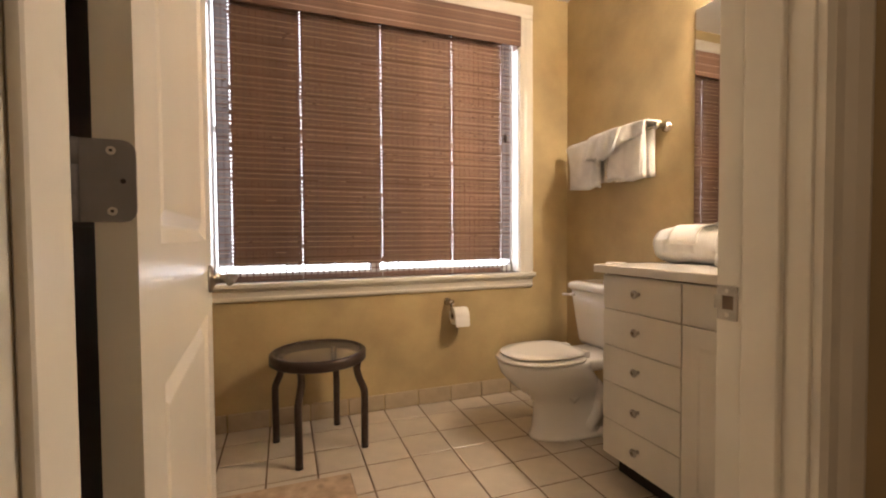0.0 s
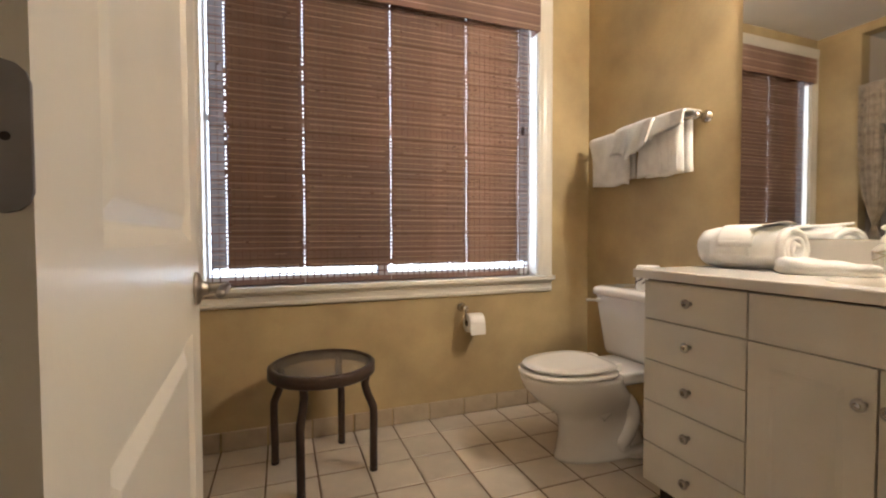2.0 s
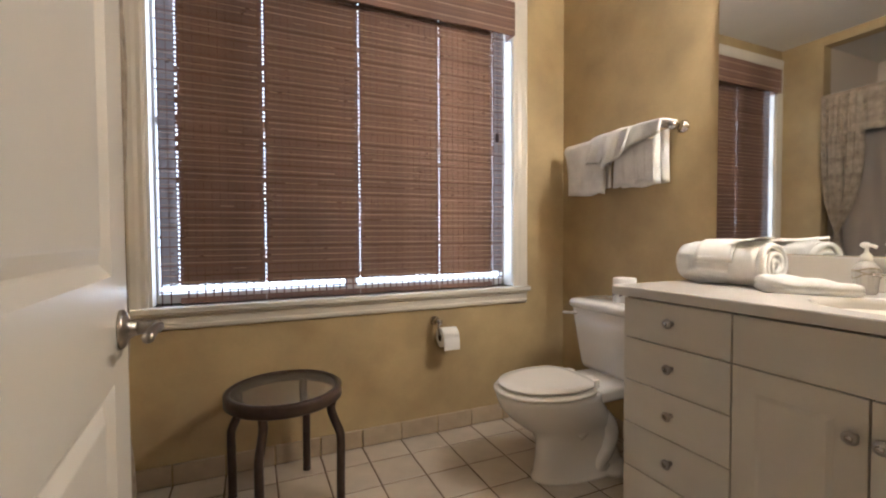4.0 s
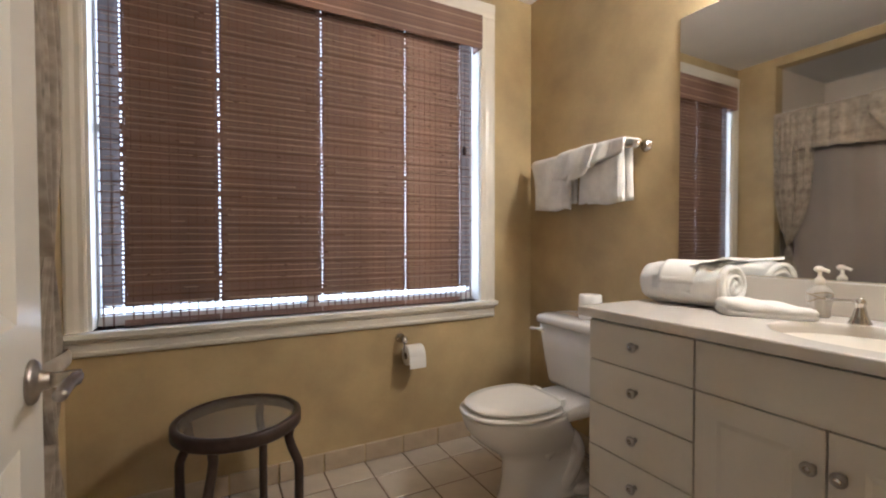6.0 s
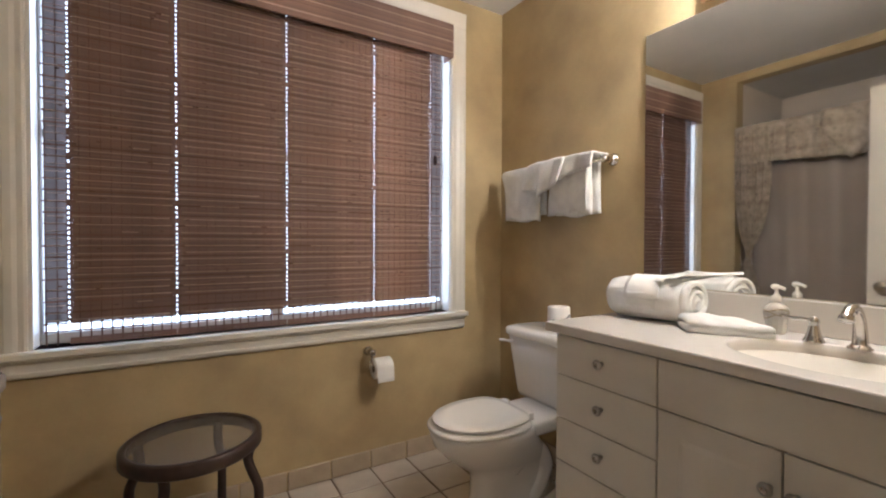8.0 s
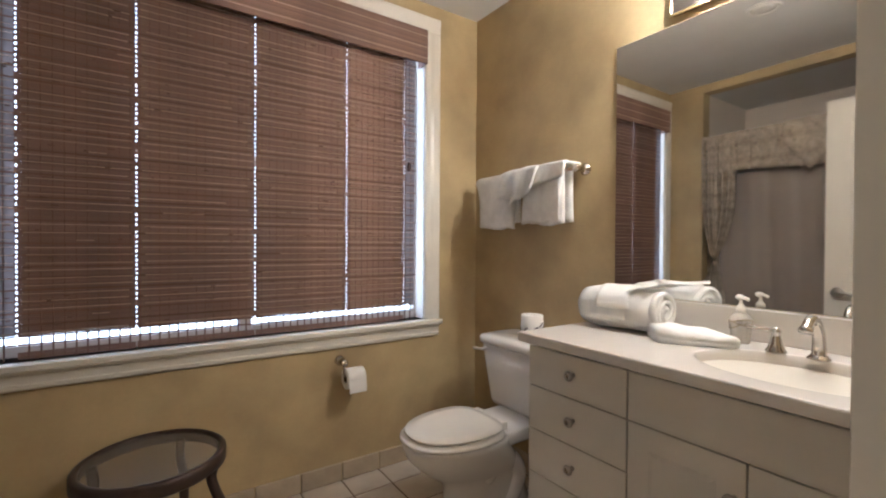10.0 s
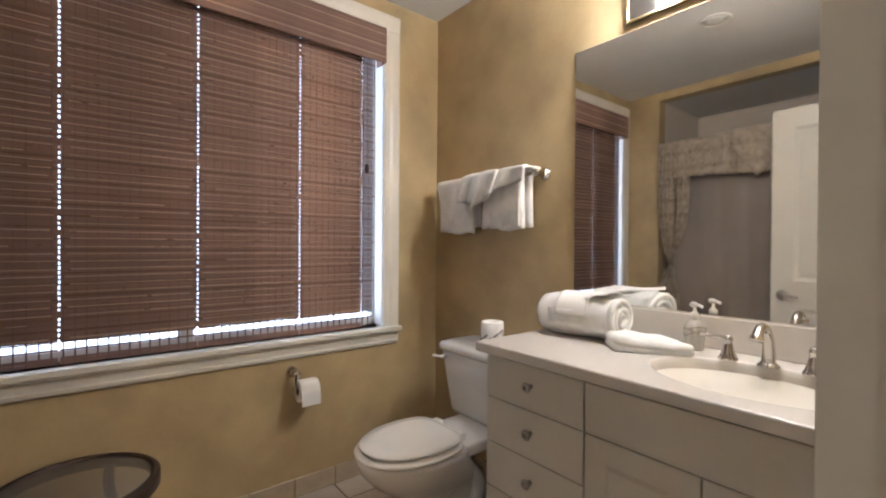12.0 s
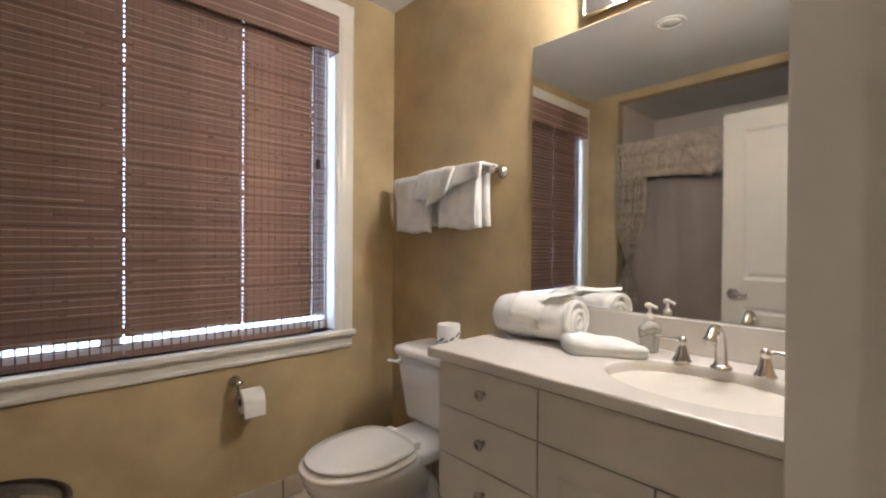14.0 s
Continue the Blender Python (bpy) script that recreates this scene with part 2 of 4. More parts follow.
b = box(-1.1, DX0 - 0.02, YH, YD, 0, CEIL)
box(DX1 + 0.02, XR + 0.14, YH, YD, 0, CEIL, bm=b)
box(DX0 - 0.02, DX1 + 0.02, YH, YD, DH + 0.02, CEIL, bm=b)
structure("wall_south", b, M_HALLWALL, "tan painted wall with the open doorway")
b = box(AX - 0.1, AX, AY0 - 0.05, AY1 + 0.1, 0, CEIL)
box(AX, XL - 0.1, AY1, AY1 + 0.1, 0, CEIL, bm=b)
box(AX, XL - 0.1, AY0 - 0.05, AY0, 0, CEIL, bm=b)
structure("wall_alcove", b, M_TUBWALL, "plain off-white tub surround walls")
structure("ceiling_alcove", box(AX, XL - 0.1, AY0, AY1, AZ, AZ + 0.06), M_CEIL, "white ceiling over the bathtub")
structure("ceiling", box(-1.1, XR + 0.14, -1.4, YW + 0.14, CEIL, CEIL + 0.1), M_CEIL, "flat white painted ceiling")
structure("floor", box(-1.1, XR + 0.14, -1.4, YW + 0.14, -0.1, -0.003), M_GROUT, "brown grout bed under the floor tiles")
M_CARPET = mat("hall_carpet", (0.36, 0.29, 0.21), rough=0.95, vary=0.1, scale=8, grain=500, bump=0.6)
structure("floor_hall", box(-1.1, XR + 0.04, -1.4, 0.415, -0.002, 0.006), M_CARPET, "plain tan carpet on the hall floor")
b = box(-1.2, -1.1, -1.4, YH, 0, CEIL)
box(XR + 0.04, XR + 0.14, -1.4, YH, 0, CEIL, bm=b)
box(-1.2, XR + 0.14, -1.5, -1.4, 0, CEIL, bm=b)
structure("wall_hall", b, M_HALLWALL, "plain tan hall walls behind the doorway")

# door lining, stops and casings
b = box(DX0 - 0.02, DX0, YH, YD, 0, DH + 0.02, 0.001)
box(DX1, DX1 + 0.02, YH, YD, 0, DH + 0.02, 0.001, bm=b)
box(DX0, DX1, YH, YD, DH, DH + 0.02, 0.001, bm=b)
structure("door_frame", b, M_TRIM, "cream painted door lining of the open doorway")
b = box(DX0, DX0 + 0.011, 0.828, 0.876, 0, DH, 0.002)
box(DX1 - 0.011, DX1, 0.828, 0.876, 0, DH, 0.002, bm=b)
box(DX0 + 0.011, DX1 - 0.011, 0.828, 0.876, DH - 0.011, DH, 0.002, bm=b)
structure("trim_stop", b, M_TRIM, "cream painted door stop strips")


def casing_strip(x, w, z0, z1, ya, out):
    """An upright moulded casing: x is the inner edge, w its signed width, out the way it stands off the wall."""
    prof = [(0.0, 0.0), (0.0, 0.010), (0.12, 0.014), (0.35, 0.013), (0.55, 0.017), (0.85, 0.018), (1.0, 0.014), (1.0, 0.0)]
    return loft([[Vector((x + w * u, ya + out * d, z)) for u, d in prof] for z in (z0, z1)])


def casing_head(x0, x1, z, h, ya, out):
    prof = [(0.0, 0.0), (0.0, 0.010), (0.12, 0.014), (0.35, 0.013), (0.55, 0.017), (0.85, 0.018), (1.0, 0.014), (1.0, 0.0)]
    return loft([[Vector((x, ya + out * d, z + h * u)) for u, d in prof] for x in (x0, x1)])


b = casing_strip(DX0 - 0.006, -0.085, 0, DH + 0.006, YH, -1)
join(b, casing_strip(DX1 + 0.006, 0.085, 0, DH + 0.006, YH, -1))
join(b, casing_head(DX0 - 0.091, DX1 + 0.091, DH + 0.006, 0.085, YH, -1))
structure("trim_door_hall", b, M_TRIM, "cream moulded door casing on the hall side")
b = casing_strip(DX0 - 0.012, -0.07, 0, DH + 0.006, YD, 1)
join(b, casing_head(DX0 - 0.082, DX1 + 0.02, DH + 0.006, 0.07, YD, 1))
structure("trim_door_bath", b, M_TRIM, "cream moulded door casing inside the bathroom")

# window casing, stool and apron
b = casing_strip(WX0, -0.067, WZ0, WZ1, YW, -1)
join(b, casing_strip(WX1 - 0.008, 0.09, WZ0, WZ1, YW, -1))
join(b, casing_head(WX0 - 0.067, WX1 + 0.082, WZ1, 0.09, YW, -1))
structure("trim_window", b, M_TRIM, "cream painted window casing")
b = box(WX0 - 0.069, WX1 + 0.088, YW - 0.045, YW + 0.10, WZ0 - 0.026, WZ0, 0.006, 2)
structure("window_stool", b, M_TRIM, "cream painted window sill board")
b = loft([[Vector((x, YW - d, WZ0 - 0.026 - h)) for d, h in ((0, 0), (0.020, 0), (0.020, 0.012), (0.016, 0.016), (0.016, 0.044), (0.020, 0.048), (0.018, 0.060), (0.008, 0.068), (0, 0.068))]
          for x in (WX0 - 0.066, WX1 + 0.078)])
structure("trim_apron", b, M_TRIM, "cream moulded apron under the window sill")
b = box(WX0 - 0.002, WX0 + 0.012, YW, YW + 0.14, WZ0, WZ1)
box(WX1 - 0.012, WX1 + 0.002, YW, YW + 0.14, WZ0, WZ1, bm=b)
box(WX0 + 0.012, WX1 - 0.012, YW, YW + 0.14, WZ1 - 0.012, WZ1 + 0.002, bm=b)
structure("trim_reveal", b, M_TRIM, "cream painted window reveal boards")

# ---- the window: two sashes side by side with a mullion ----
win = empty("window_1", 0, 0, 0, "white twin window behind the woven blind", "window")
win["kind"] = "structure"
MX = 0.672
part("mullion", box(MX - 0.024, MX + 0.024, YW + 0.075, YW + 0.135, WZ0, WZ1, 0.004), M_SASH, win)
for x0, x1 in ((WX0 + 0.012, MX - 0.024), (MX + 0.024, WX1 - 0.012)):
    fr = box(x0, x0 + (0.010 if x0 < 0 else 0.004), YW + 0.085, YW + 0.125, WZ0, WZ1 - 0.012, 0.003)
    box(x1 - (0.010 if x1 > 1 else 0.004), x1, YW + 0.085, YW + 0.125, WZ0, WZ1 - 0.012, 0.003, bm=fr)
    box(x0 + 0.004, x1 - 0.004, YW + 0.085, YW + 0.125, WZ0, WZ0 + 0.040, 0.003, bm=fr)
    box(x0 + 0.010, x1 - 0.010, YW + 0.085, YW + 0.125, WZ1 - 0.06, WZ1 - 0.012, 0.003, bm=fr)
    box(x0 + 0.010, x1 - 0.010, YW + 0.085, YW + 0.125, 1.485, 1.515, 0.003, bm=fr)
    frame_ob = part("window_frame", fr, M_SASH, win)
    for z0, z1 in ((WZ0 + 0.040, 1.48), (1.52, WZ1 - 0.06)):
        pane = part("pane", box(x0 + 0.003, x1 - 0.003, YW + 0.100, YW + 0.104, z0, z1), M_GLASS, frame_ob)
        pane.visible_shadow = False

# bright overcast sky outside
b = bmesh.new()
bmesh.ops.create_grid(b, x_segments=1, y_segments=1, size=1)
b.transform(pose(0.7, YW + 1.2, 1.6, 90) @ Matrix.Diagonal((4.0, 2.6, 1, 1)))
structure("backdrop", b, M_SKY, "plain bright overcast sky outside the window")

# ---- woven reed blind ----
blind = empty("woven_blind", 0.69, YW + 0.02, WZ0, "brown woven reed blind lowered over the window", "window blind")
BX0, BX1, BY = -0.112, 1.500, 0.0
SLITS = (-0.045, 0.284, 0.702, 1.116, 1.435)
GAP = 0.0023


def reed_row(h, seed, edges=False):
    """One row of reed, cut at the cord slits; only some rows run out to the sheer edges."""
    rnd = random.Random(seed)
    t = bmesh.new()
    spans = list(zip([BX0 + rnd.uniform(-0.006, 0.003)] + [q + GAP for q in SLITS], [q - GAP for q in SLITS] + [BX1 + rnd.uniform(-0.004, 0.007)]))
    if not edges:
        spans = spans[1:-1]
    for s, e in spans:
        n = max(2, int((e - s) / 0.09))
        rings = []
        for i in range(n + 1):
            x = s + (e - s) * i / n - 0.69
            dz, hh, dy = rnd.uniform(-0.0004, 0.0004), h * rnd.uniform(0.9, 1.08), rnd.uniform(-0.0005, 0.0005)
            rings.append([Vector((x, dy, dz)), Vector((x, dy - 0.0011, dz + hh * 0.5)), Vector((x, dy, dz + hh)), Vector((x, dy + 0.0006, dz + hh * 0.5))])
        loft(rings, bm=t)
    return t


def mesh_of(name, bm, material):
    me = bpy.data.meshes.new(name)
    bm.to_mesh(me)
    bm.free()
    me.materials.append(material)
    return me


thin = [mesh_of("reed_slat", reed_row(0.0067, k), M_REED) for k in range(6)]
strand = {L: mesh_of("reed_strand", loft([[Vector((L * k / 6, 0, 0)), Vector((L * k / 6, -0.0018, 0.0018)), Vector((L * k / 6, 0, 0.0036 - 0.0007 * (k % 2)))] for k in range(7)]), M_REEDPALE) for L in (0.05, 0.14, 0.295, 0.38)}
dark = [mesh_of("reed_slat", reed_row(0.0058, 40 + k, True), M_REEDDARK) for k in range(4)]
rnd = random.Random(5)
z, k = 0.085, 0
while z < 1.50:
    ob = new("reed_slat", dark[rnd.randrange(4)] if k % 6 == 5 and rnd.random() < 0.93 else thin[rnd.randrange(6)])
    ob.parent = blind
    ob.location = (rnd.uniform(-0.0007, 0.0007), rnd.uniform(-0.0008, 0.0004), z)
    ob.rotation_euler = (0, rnd.uniform(-0.0006, 0.0006), 0)
    if k % 4 == 1:
        for a, e in zip([BX0, *SLITS], [*SLITS, BX1]):
            room = e - a - 0.012
            fits = [L for L in strand if L < room]
            if fits and rnd.random() < 0.9:
                L = fits[-1] if rnd.random() < 0.88 else rnd.choice(fits)
                ob = new("reed_strand", strand[L])
                ob.parent = blind
                ob.location = (a + 0.006 + rnd.uniform(0, room - L) - 0.69, -0.0024, z + rnd.uniform(0.0, 0.003))
                ob.rotation_euler = (0, rnd.uniform(-0.003, 0.003), 0)
    z += 0.0066
    k += 1
for z in (0.004, 0.0105, 0.017, 0.0235, 0.052, 0.079):
    ob = new("reed_slat", thin[rnd.randrange(6)] if z < 0.03 else dark[1])
    ob.parent = blind
    ob.location = (0, 0, z)
# knots of darker bark scattered over the reeds
b = bmesh.new()
for i in range(260):
    x, zz = rnd.uniform(BX0 + 0.03, BX1 - 0.03) - 0.69, rnd.uniform(0.1, 1.38)
    w = rnd.uniform(0.004, 0.011)
    box(x - w, x + w, -0.0044, -0.001, zz - 0.0022, zz + 0.0022, bm=b)
tagged(part("reed_knot", b, M_REEDDARK, blind, "small dark knots in the reeds"), kind="stuff")
# dark lining with gaps at the slits
for s, e in zip(SLITS, SLITS[1:]):
    part("lining", box(s + 0.011 - 0.69, e - 0.011 - 0.69, 0.004, 0.006, 0.086, 1.50), M_LINING, blind, "dark brown fabric lining behind the reeds")
# sheer backing at the unlined edges and beside the slits
for s, e in zip([BX0, *SLITS], [*SLITS, BX1]):
    wide = e - s < 0.1
    for a, c in (((s + 0.001, e - GAP - 0.0004),) if wide else ((s + GAP + 0.0006, s + 0.0108), (e - 0.0108, e - GAP - 0.0006))):
        part("sheer_edge", box(a - 0.69, c - 0.69, 0.0010, 0.0013, 0.086, 1.50), M_SHEER, blind, "sheer backing that lets daylight through")
# cords crossing the slits
b = bmesh.new()
for s in SLITS:
    z = 0.09
    while z < 1.49:
        h = rnd.uniform(0.0085, 0.0125) * (2.4 if rnd.random() < 0.10 else 1)
        box(s - 0.0055 - 0.69, s + 0.0055 - 0.69, 0.0002, 0.0008, z, z + h, bm=b)
        z += h + rnd.uniform(0.0060, 0.0092)
tagged(part("cord_bridge", b, M_LINING, blind, "woven bridges across the cord slits"), kind="stuff")
# binding threads
x = BX0 + 0.004
while x < BX1:
    if not any(abs(x - s) < 0.006 for s in SLITS):
        part("thread", box(x - 0.0026 - 0.69, x + 0.0026 - 0.69, 0.0022, 0.0034, 0.004, 1.50), M_THREAD, blind)
        part("thread", box(x - 0.0011 - 0.69, x + 0.0011 - 0.69, -0.0030, -0.0020, 0.002, 1.50), M_REEDDARK if rnd.random() < 0.35 else M_TIE, blind)
    x += 0.031
# valance of the same reed, standing in front of the head
val = part("valance", box(-0.142 - 0.69, 1.536 - 0.69, -0.060, -0.052, 1.353, 1.53), M_LINING, blind, "reed valance across the blind's head")
part("valance_return", box(-0.142 - 0.69, -0.134 - 0.69, -0.052, 0.02, 1.353, 1.53), M_LINING, val)
part("valance_return", box(1.528 - 0.69, 1.536 - 0.69, -0.052, 0.02, 1.353, 1.53), M_LINING, val)
zz, k = 1.351, 0
vt = [mesh_of("valance_reed", box(-0.144 - 0.69, 1.538 - 0.69, -0.0632, -0.0602, 0, h), m) for h, m in ((0.0060, M_REED), (0.0040, M_REEDPALE))]
while zz < 1.524:
    me = vt[1] if k % 9 == 4 else vt[0]
    ob = new("valance_reed", me)
    ob.parent = val
    ob.location = (0, rnd.uniform(-0.0008, 0.0004), zz)
    zz += 0.0045 if k % 9 == 4 else 0.0066
    k += 1
# pull knob and its cord near the side
part("pull_cord", tube([(1.458 - 0.69, -0.008, 1.36), (1.459 - 0.69, -0.009, 0.84)], 0.0011, 6), M_THREAD, blind)
part("pull_knob", lathe([(0.003, 0.028), (0.009, 0.020), (0.011, 0.004), (0.0095, -0.016), (0.004, -0.023)], 14, m=pose(1.459 - 0.69, -0.010, 0.81)), M_DARKKNOB, blind, "dark wooden pull knob", True)

# ---- the door, standing open ----
DA = 93.3
door = empty("panel_door", 0.028, YD + 0.045, 0.008, "cream painted two-panel door standing open inward", "door", rz=DA)
# in the door's own axes x runs from hinge to free edge, -y is the room-side face when open
DW, DT = 0.737, 0.034


def door_leaf():
    bm = box(0, DW, -DT + 0.0145, -0.0145, 0, 2.02)
    for face, out in ((-DT, 1), (0.0, -1)):
        y0, y1 = (face, face + 0.0145) if out == 1 else (face - 0.0145, face)
        for s in ((0, 0.115, 0, 2.02), (DW - 0.115, DW, 0, 2.02), (0.115, DW - 0.115, 0, 0.22), (0.115, DW - 0.115, 0.775, 0.945), (0.115, DW - 0.115, 1.90, 2.02)):
            box(s[0], s[1], y0, y1, s[2], s[3], bm=bm)
    return bm


part("leaf", door_leaf(), M_DOOR, door)


def field(z0, z1, y, out):
    def ring(i, d):
        return [Vector((0.115 + i, y - out * d, z0 + i)), Vector((DW - 0.115 - i, y - out * d, z0 + i)), Vector((DW - 0.115 - i, y - out * d, z1 - i)), Vector((0.115 + i, y - out * d, z1 - i))]
    return loft([ring(0.0, 0.0), ring(0.003, -0.0020), ring(0.020, -0.0115), ring(0.024, -0.0120), ring(0.044, -0.0040), ring(0.047, -0.0035)], cap0=False)


for y, out in ((-DT, 1), (0.0, -1)):
    for z0, z1 in ((0.22, 0.775), (0.945, 1.90)):
        part("panel", field(z0, z1, y, out), M_DOOR, door)


for hz in (0.22, 1.007, 1.80):
    pts = [(0.013, hz - 0.0395), (-0.0235, hz - 0.0395)]
    pts += [(-0.0235 - 0.011 * math.sin(radians(d)), hz - 0.0285 - 0.011 * math.cos(radians(d))) for d in (30, 60, 90)]
    pts += [(-0.0235 - 0.011 * math.cos(radians(d)), hz + 0.0285 + 0.011 * math.sin(radians(d))) for d in (0, 30, 60, 90)]
    pts += [(0.013, hz + 0.0395)]
    plate = loft([[Vector((x, y, z)) for y, z in pts] for x in (0.0008, -0.0024)])
    hp = part("hinge", plate, M_HINGE, door, "satin steel butt hinge")
    part("knuckle", lathe([(0.0052, -0.0395), (0.0052, -0.0150), (0.0040, -0.0146), (0.0040, -0.0138), (0.0052, -0.0134), (0.0052, 0.0134), (0.0040, 0.0138), (0.0040, 0.0146), (0.0052, 0.0150), (0.0052, 0.0395)], 14, m=pose(-0.002, 0.015, hz)), M_HINGE, hp, "", True)
    # slots and the empty hole are near-black pieces, their shade in the colour
    for sy, sz in ((-0.0150, 0.0290), (-0.0150, -0.0290), (-0.0240, 0.0)):
        if sz:
            part("screw", lathe([(0.0042, 0), (0.0040, 0.0008), (0.0012, 0.0002)], 12, m=pose(-0.0024, sy, hz + sz, 0, -90)), M_SCREW, hp)
            part("screw_slot_shade", box(-0.0036, -0.0030, sy - 0.0013, sy + 0.0013, hz + sz - 0.0013, hz + sz + 0.0013), M_DARK, hp)
        else:
            part("screw_hole_shade", lathe([(0.0024, 0), (0.0018, 0.0004)], 10, m=pose(-0.0024, sy, hz + sz, 0, -90)), M_DARK, hp)

# lever handles on both faces
LX, LZ = DW - 0.062, 0.860 - 0.008
for s in (-1, 1):
    y = -DT if s == -1 else 0.0
    R = pose(LX, y, LZ, 90 if s == -1 else -90)
    rose = part("rosette", lathe([(0.033, 0.0), (0.033, 0.004), (0.029, 0.008), (0.018, 0.011), (0.013, 0.016), (0.0125, 0.024)], 28, m=R), M_NICKEL, door, "satin nickel lever handle", True)
    yy = y + s * 0.052
    part("spindle", tube([(LX, y + s * 0.018, LZ), (LX, yy + s * 0.006, LZ)], 0.0115, 16), M_NICKEL, rose, "", True)
    part("lever", tube(smooth_line([(LX + 0.006, yy, LZ), (LX - 0.025, yy + s * 0.004, LZ + 0.004), (LX - 0.05, yy, LZ + 0.003), (LX - 0.075, yy - s * 0.003, LZ - 0.003), (LX - 0.090, yy - s * 0.002, LZ - 0.001)], 5), 0.0088, 12), M_NICKEL, rose, "", True)
part("latch", box(DW - 0.0005, DW + 0.0012, -0.030, -0.005, LZ - 0.028, LZ + 0.028, 0.0004), M_NICKEL, door)

# strike plate on the other jamb
strike = empty("strike_plate", DX1, 0.902, 0.862, "worn nickel strike plate on the door jamb", "strike plate")
strike.scale = (1, 0.82, 0.82)
t = box(-0.0022, 0.0008, -0.018, 0.019, 0.012, 0.030, 0.0006)
box(-0.0022, 0.0008, -0.018, 0.019, -0.030, -0.012, 0.0006, bm=t)
box(-0.0022, 0.0008, 0.009, 0.024, -0.012, 0.012, 0.0004, bm=t)
box(-0.0022, 0.0008, -0.018, -0.011, -0.012, 0.012, 0.0004, bm=t)
part("plate", t, M_NICKEL, strike)
# dark box fills the plate's opening for the shade inside the hole
part("latch_hole_shade", box(-0.0006, 0.0006, -0.011, 0.009, -0.012, 0.012), M_GAP, strike)
for sz in (0.021, -0.021):
    part("screw", lathe([(0.004, 0), (0.0036, 0.0008), (0.001, 0.0002)], 12, m=pose(-0.0022, 0.0, sz, 0, -90)), M_SCREW, strike)

# ---- vanity ----
VF, VB, VY0, VY1 = 1.400, XR - 0.004, YD + 0.012, 1.853
van = empty("vanity_cabinet", 1.64, 1.40, 0, "cream painted vanity with five drawers and two doors", "vanity cabinet")


def at(ob_origin, bm):
    bm.transform(Matrix.Translation(-Vector(ob_origin)))
    return bm


VO = (1.64, 1.40, 0)
part("body", at(VO, box(VF, VB, VY0, VY1, 0.085, 0.812, 0.001)), M_CAB, van)
# thin dark sheet: the shade between the fronts is put into its colour
part("gap_shade_sheet", at(VO, box(VF - 0.003, VF, VY0 + 0.002, VY1 - 0.002, 0.092, 0.810)), M_GAP, van, "dark sheet giving the shade in the gaps between the fronts")
# shade under the cabinet is put into the toe kick's colour
part("toe_kick", at(VO, box(VF + 0.06, VB, VY0 + 0.004, VY1 - 0.004, 0, 0.085)), M_DARK, van, "recessed toe kick, near-black for the shade under the cabinet")


def front(name, y0, y1, z0, z1, panel=False):
    t = box(VF - 0.020, VF - 0.003, y0, y1, z0, z1, 0.0018, 2)
    if panel:
        i = 0.058
        def ring(k, d):
            return [Vector((VF - 0.020 - d, y0 + k, z0 + k)), Vector((VF - 0.020 - d, y1 - k, z0 + k)), Vector((VF - 0.020 - d, y1 - k, z1 - k)), Vector((VF - 0.020 - d, y0 + k, z1 - k))]
        loft([ring(i, 0.0002), ring(i + 0.012, 0.0035), ring(i + 0.03, 0.004)], cap0=False, bm=t)
    return part(name, at(VO, t), M_CAB, van)


def knob(parent, y, z):
    m = pose(VF - 0.020 - VO[0], y - VO[1], z, 0, -90)
    k = part("knob", lathe([(0.0075, 0.0), (0.006, 0.005), (0.0055, 0.011), (0.0125, 0.016), (0.0155, 0.021), (0.0145, 0.025), (0.009, 0.028), (0.001, 0.029)], 20, m=m), M_NICKEL, parent, "round nickel knob", True)
    part("knob_face", lathe([(0.0085, 0.0274), (0.0062, 0.0298), (0.003, 0.0292), (0.0005, 0.0300)], 16, m=m), M_CHROME, k, "", True)


ZS = (0.8065, 0.673, 0.530, 0.386, 0.238, 0.097)
for top, bot in zip(ZS, ZS[1:]):
    d = front("drawer", 1.4935, VY1 - 0.002, bot + 0.0018, top - 0.0018)
    knob(d, 1.670, (top + bot) / 2 + 0.007)
front("false_front", VY0 + 0.002, 1.4895, 0.673 + 0.0018, 0.8065 - 0.0018)
for y0, y1, ky in ((1.2125, 1.4895, 1.234), (VY0 + 0.002, 1.2085, 1.184)):
    d = front("cabinet_door", y0, y1, 0.097 + 0.0018, 0.673 - 0.0018, True)
    knob(d, ky, 0.588)

# countertop with its oval bowl in one casting
CT, CF, CY1 = 0.843, 1.366, 1.892
BXC, BYC, BA, BB = 1.612, 1.190, 0.166, 0.228
top = empty("basin_counter", 1.64, 1.40, 0.812, "off-white cultured marble vanity top with oval basin", "countertop")
t = bmesh.new()
N = 72
def oval(f, z, dx=0.0):
    return [Vector((BXC + dx + BA * f * math.cos(2 * math.pi * i / N), BYC + BB * f * math.sin(2 * math.pi * i / N), z)) for i in range(N)]
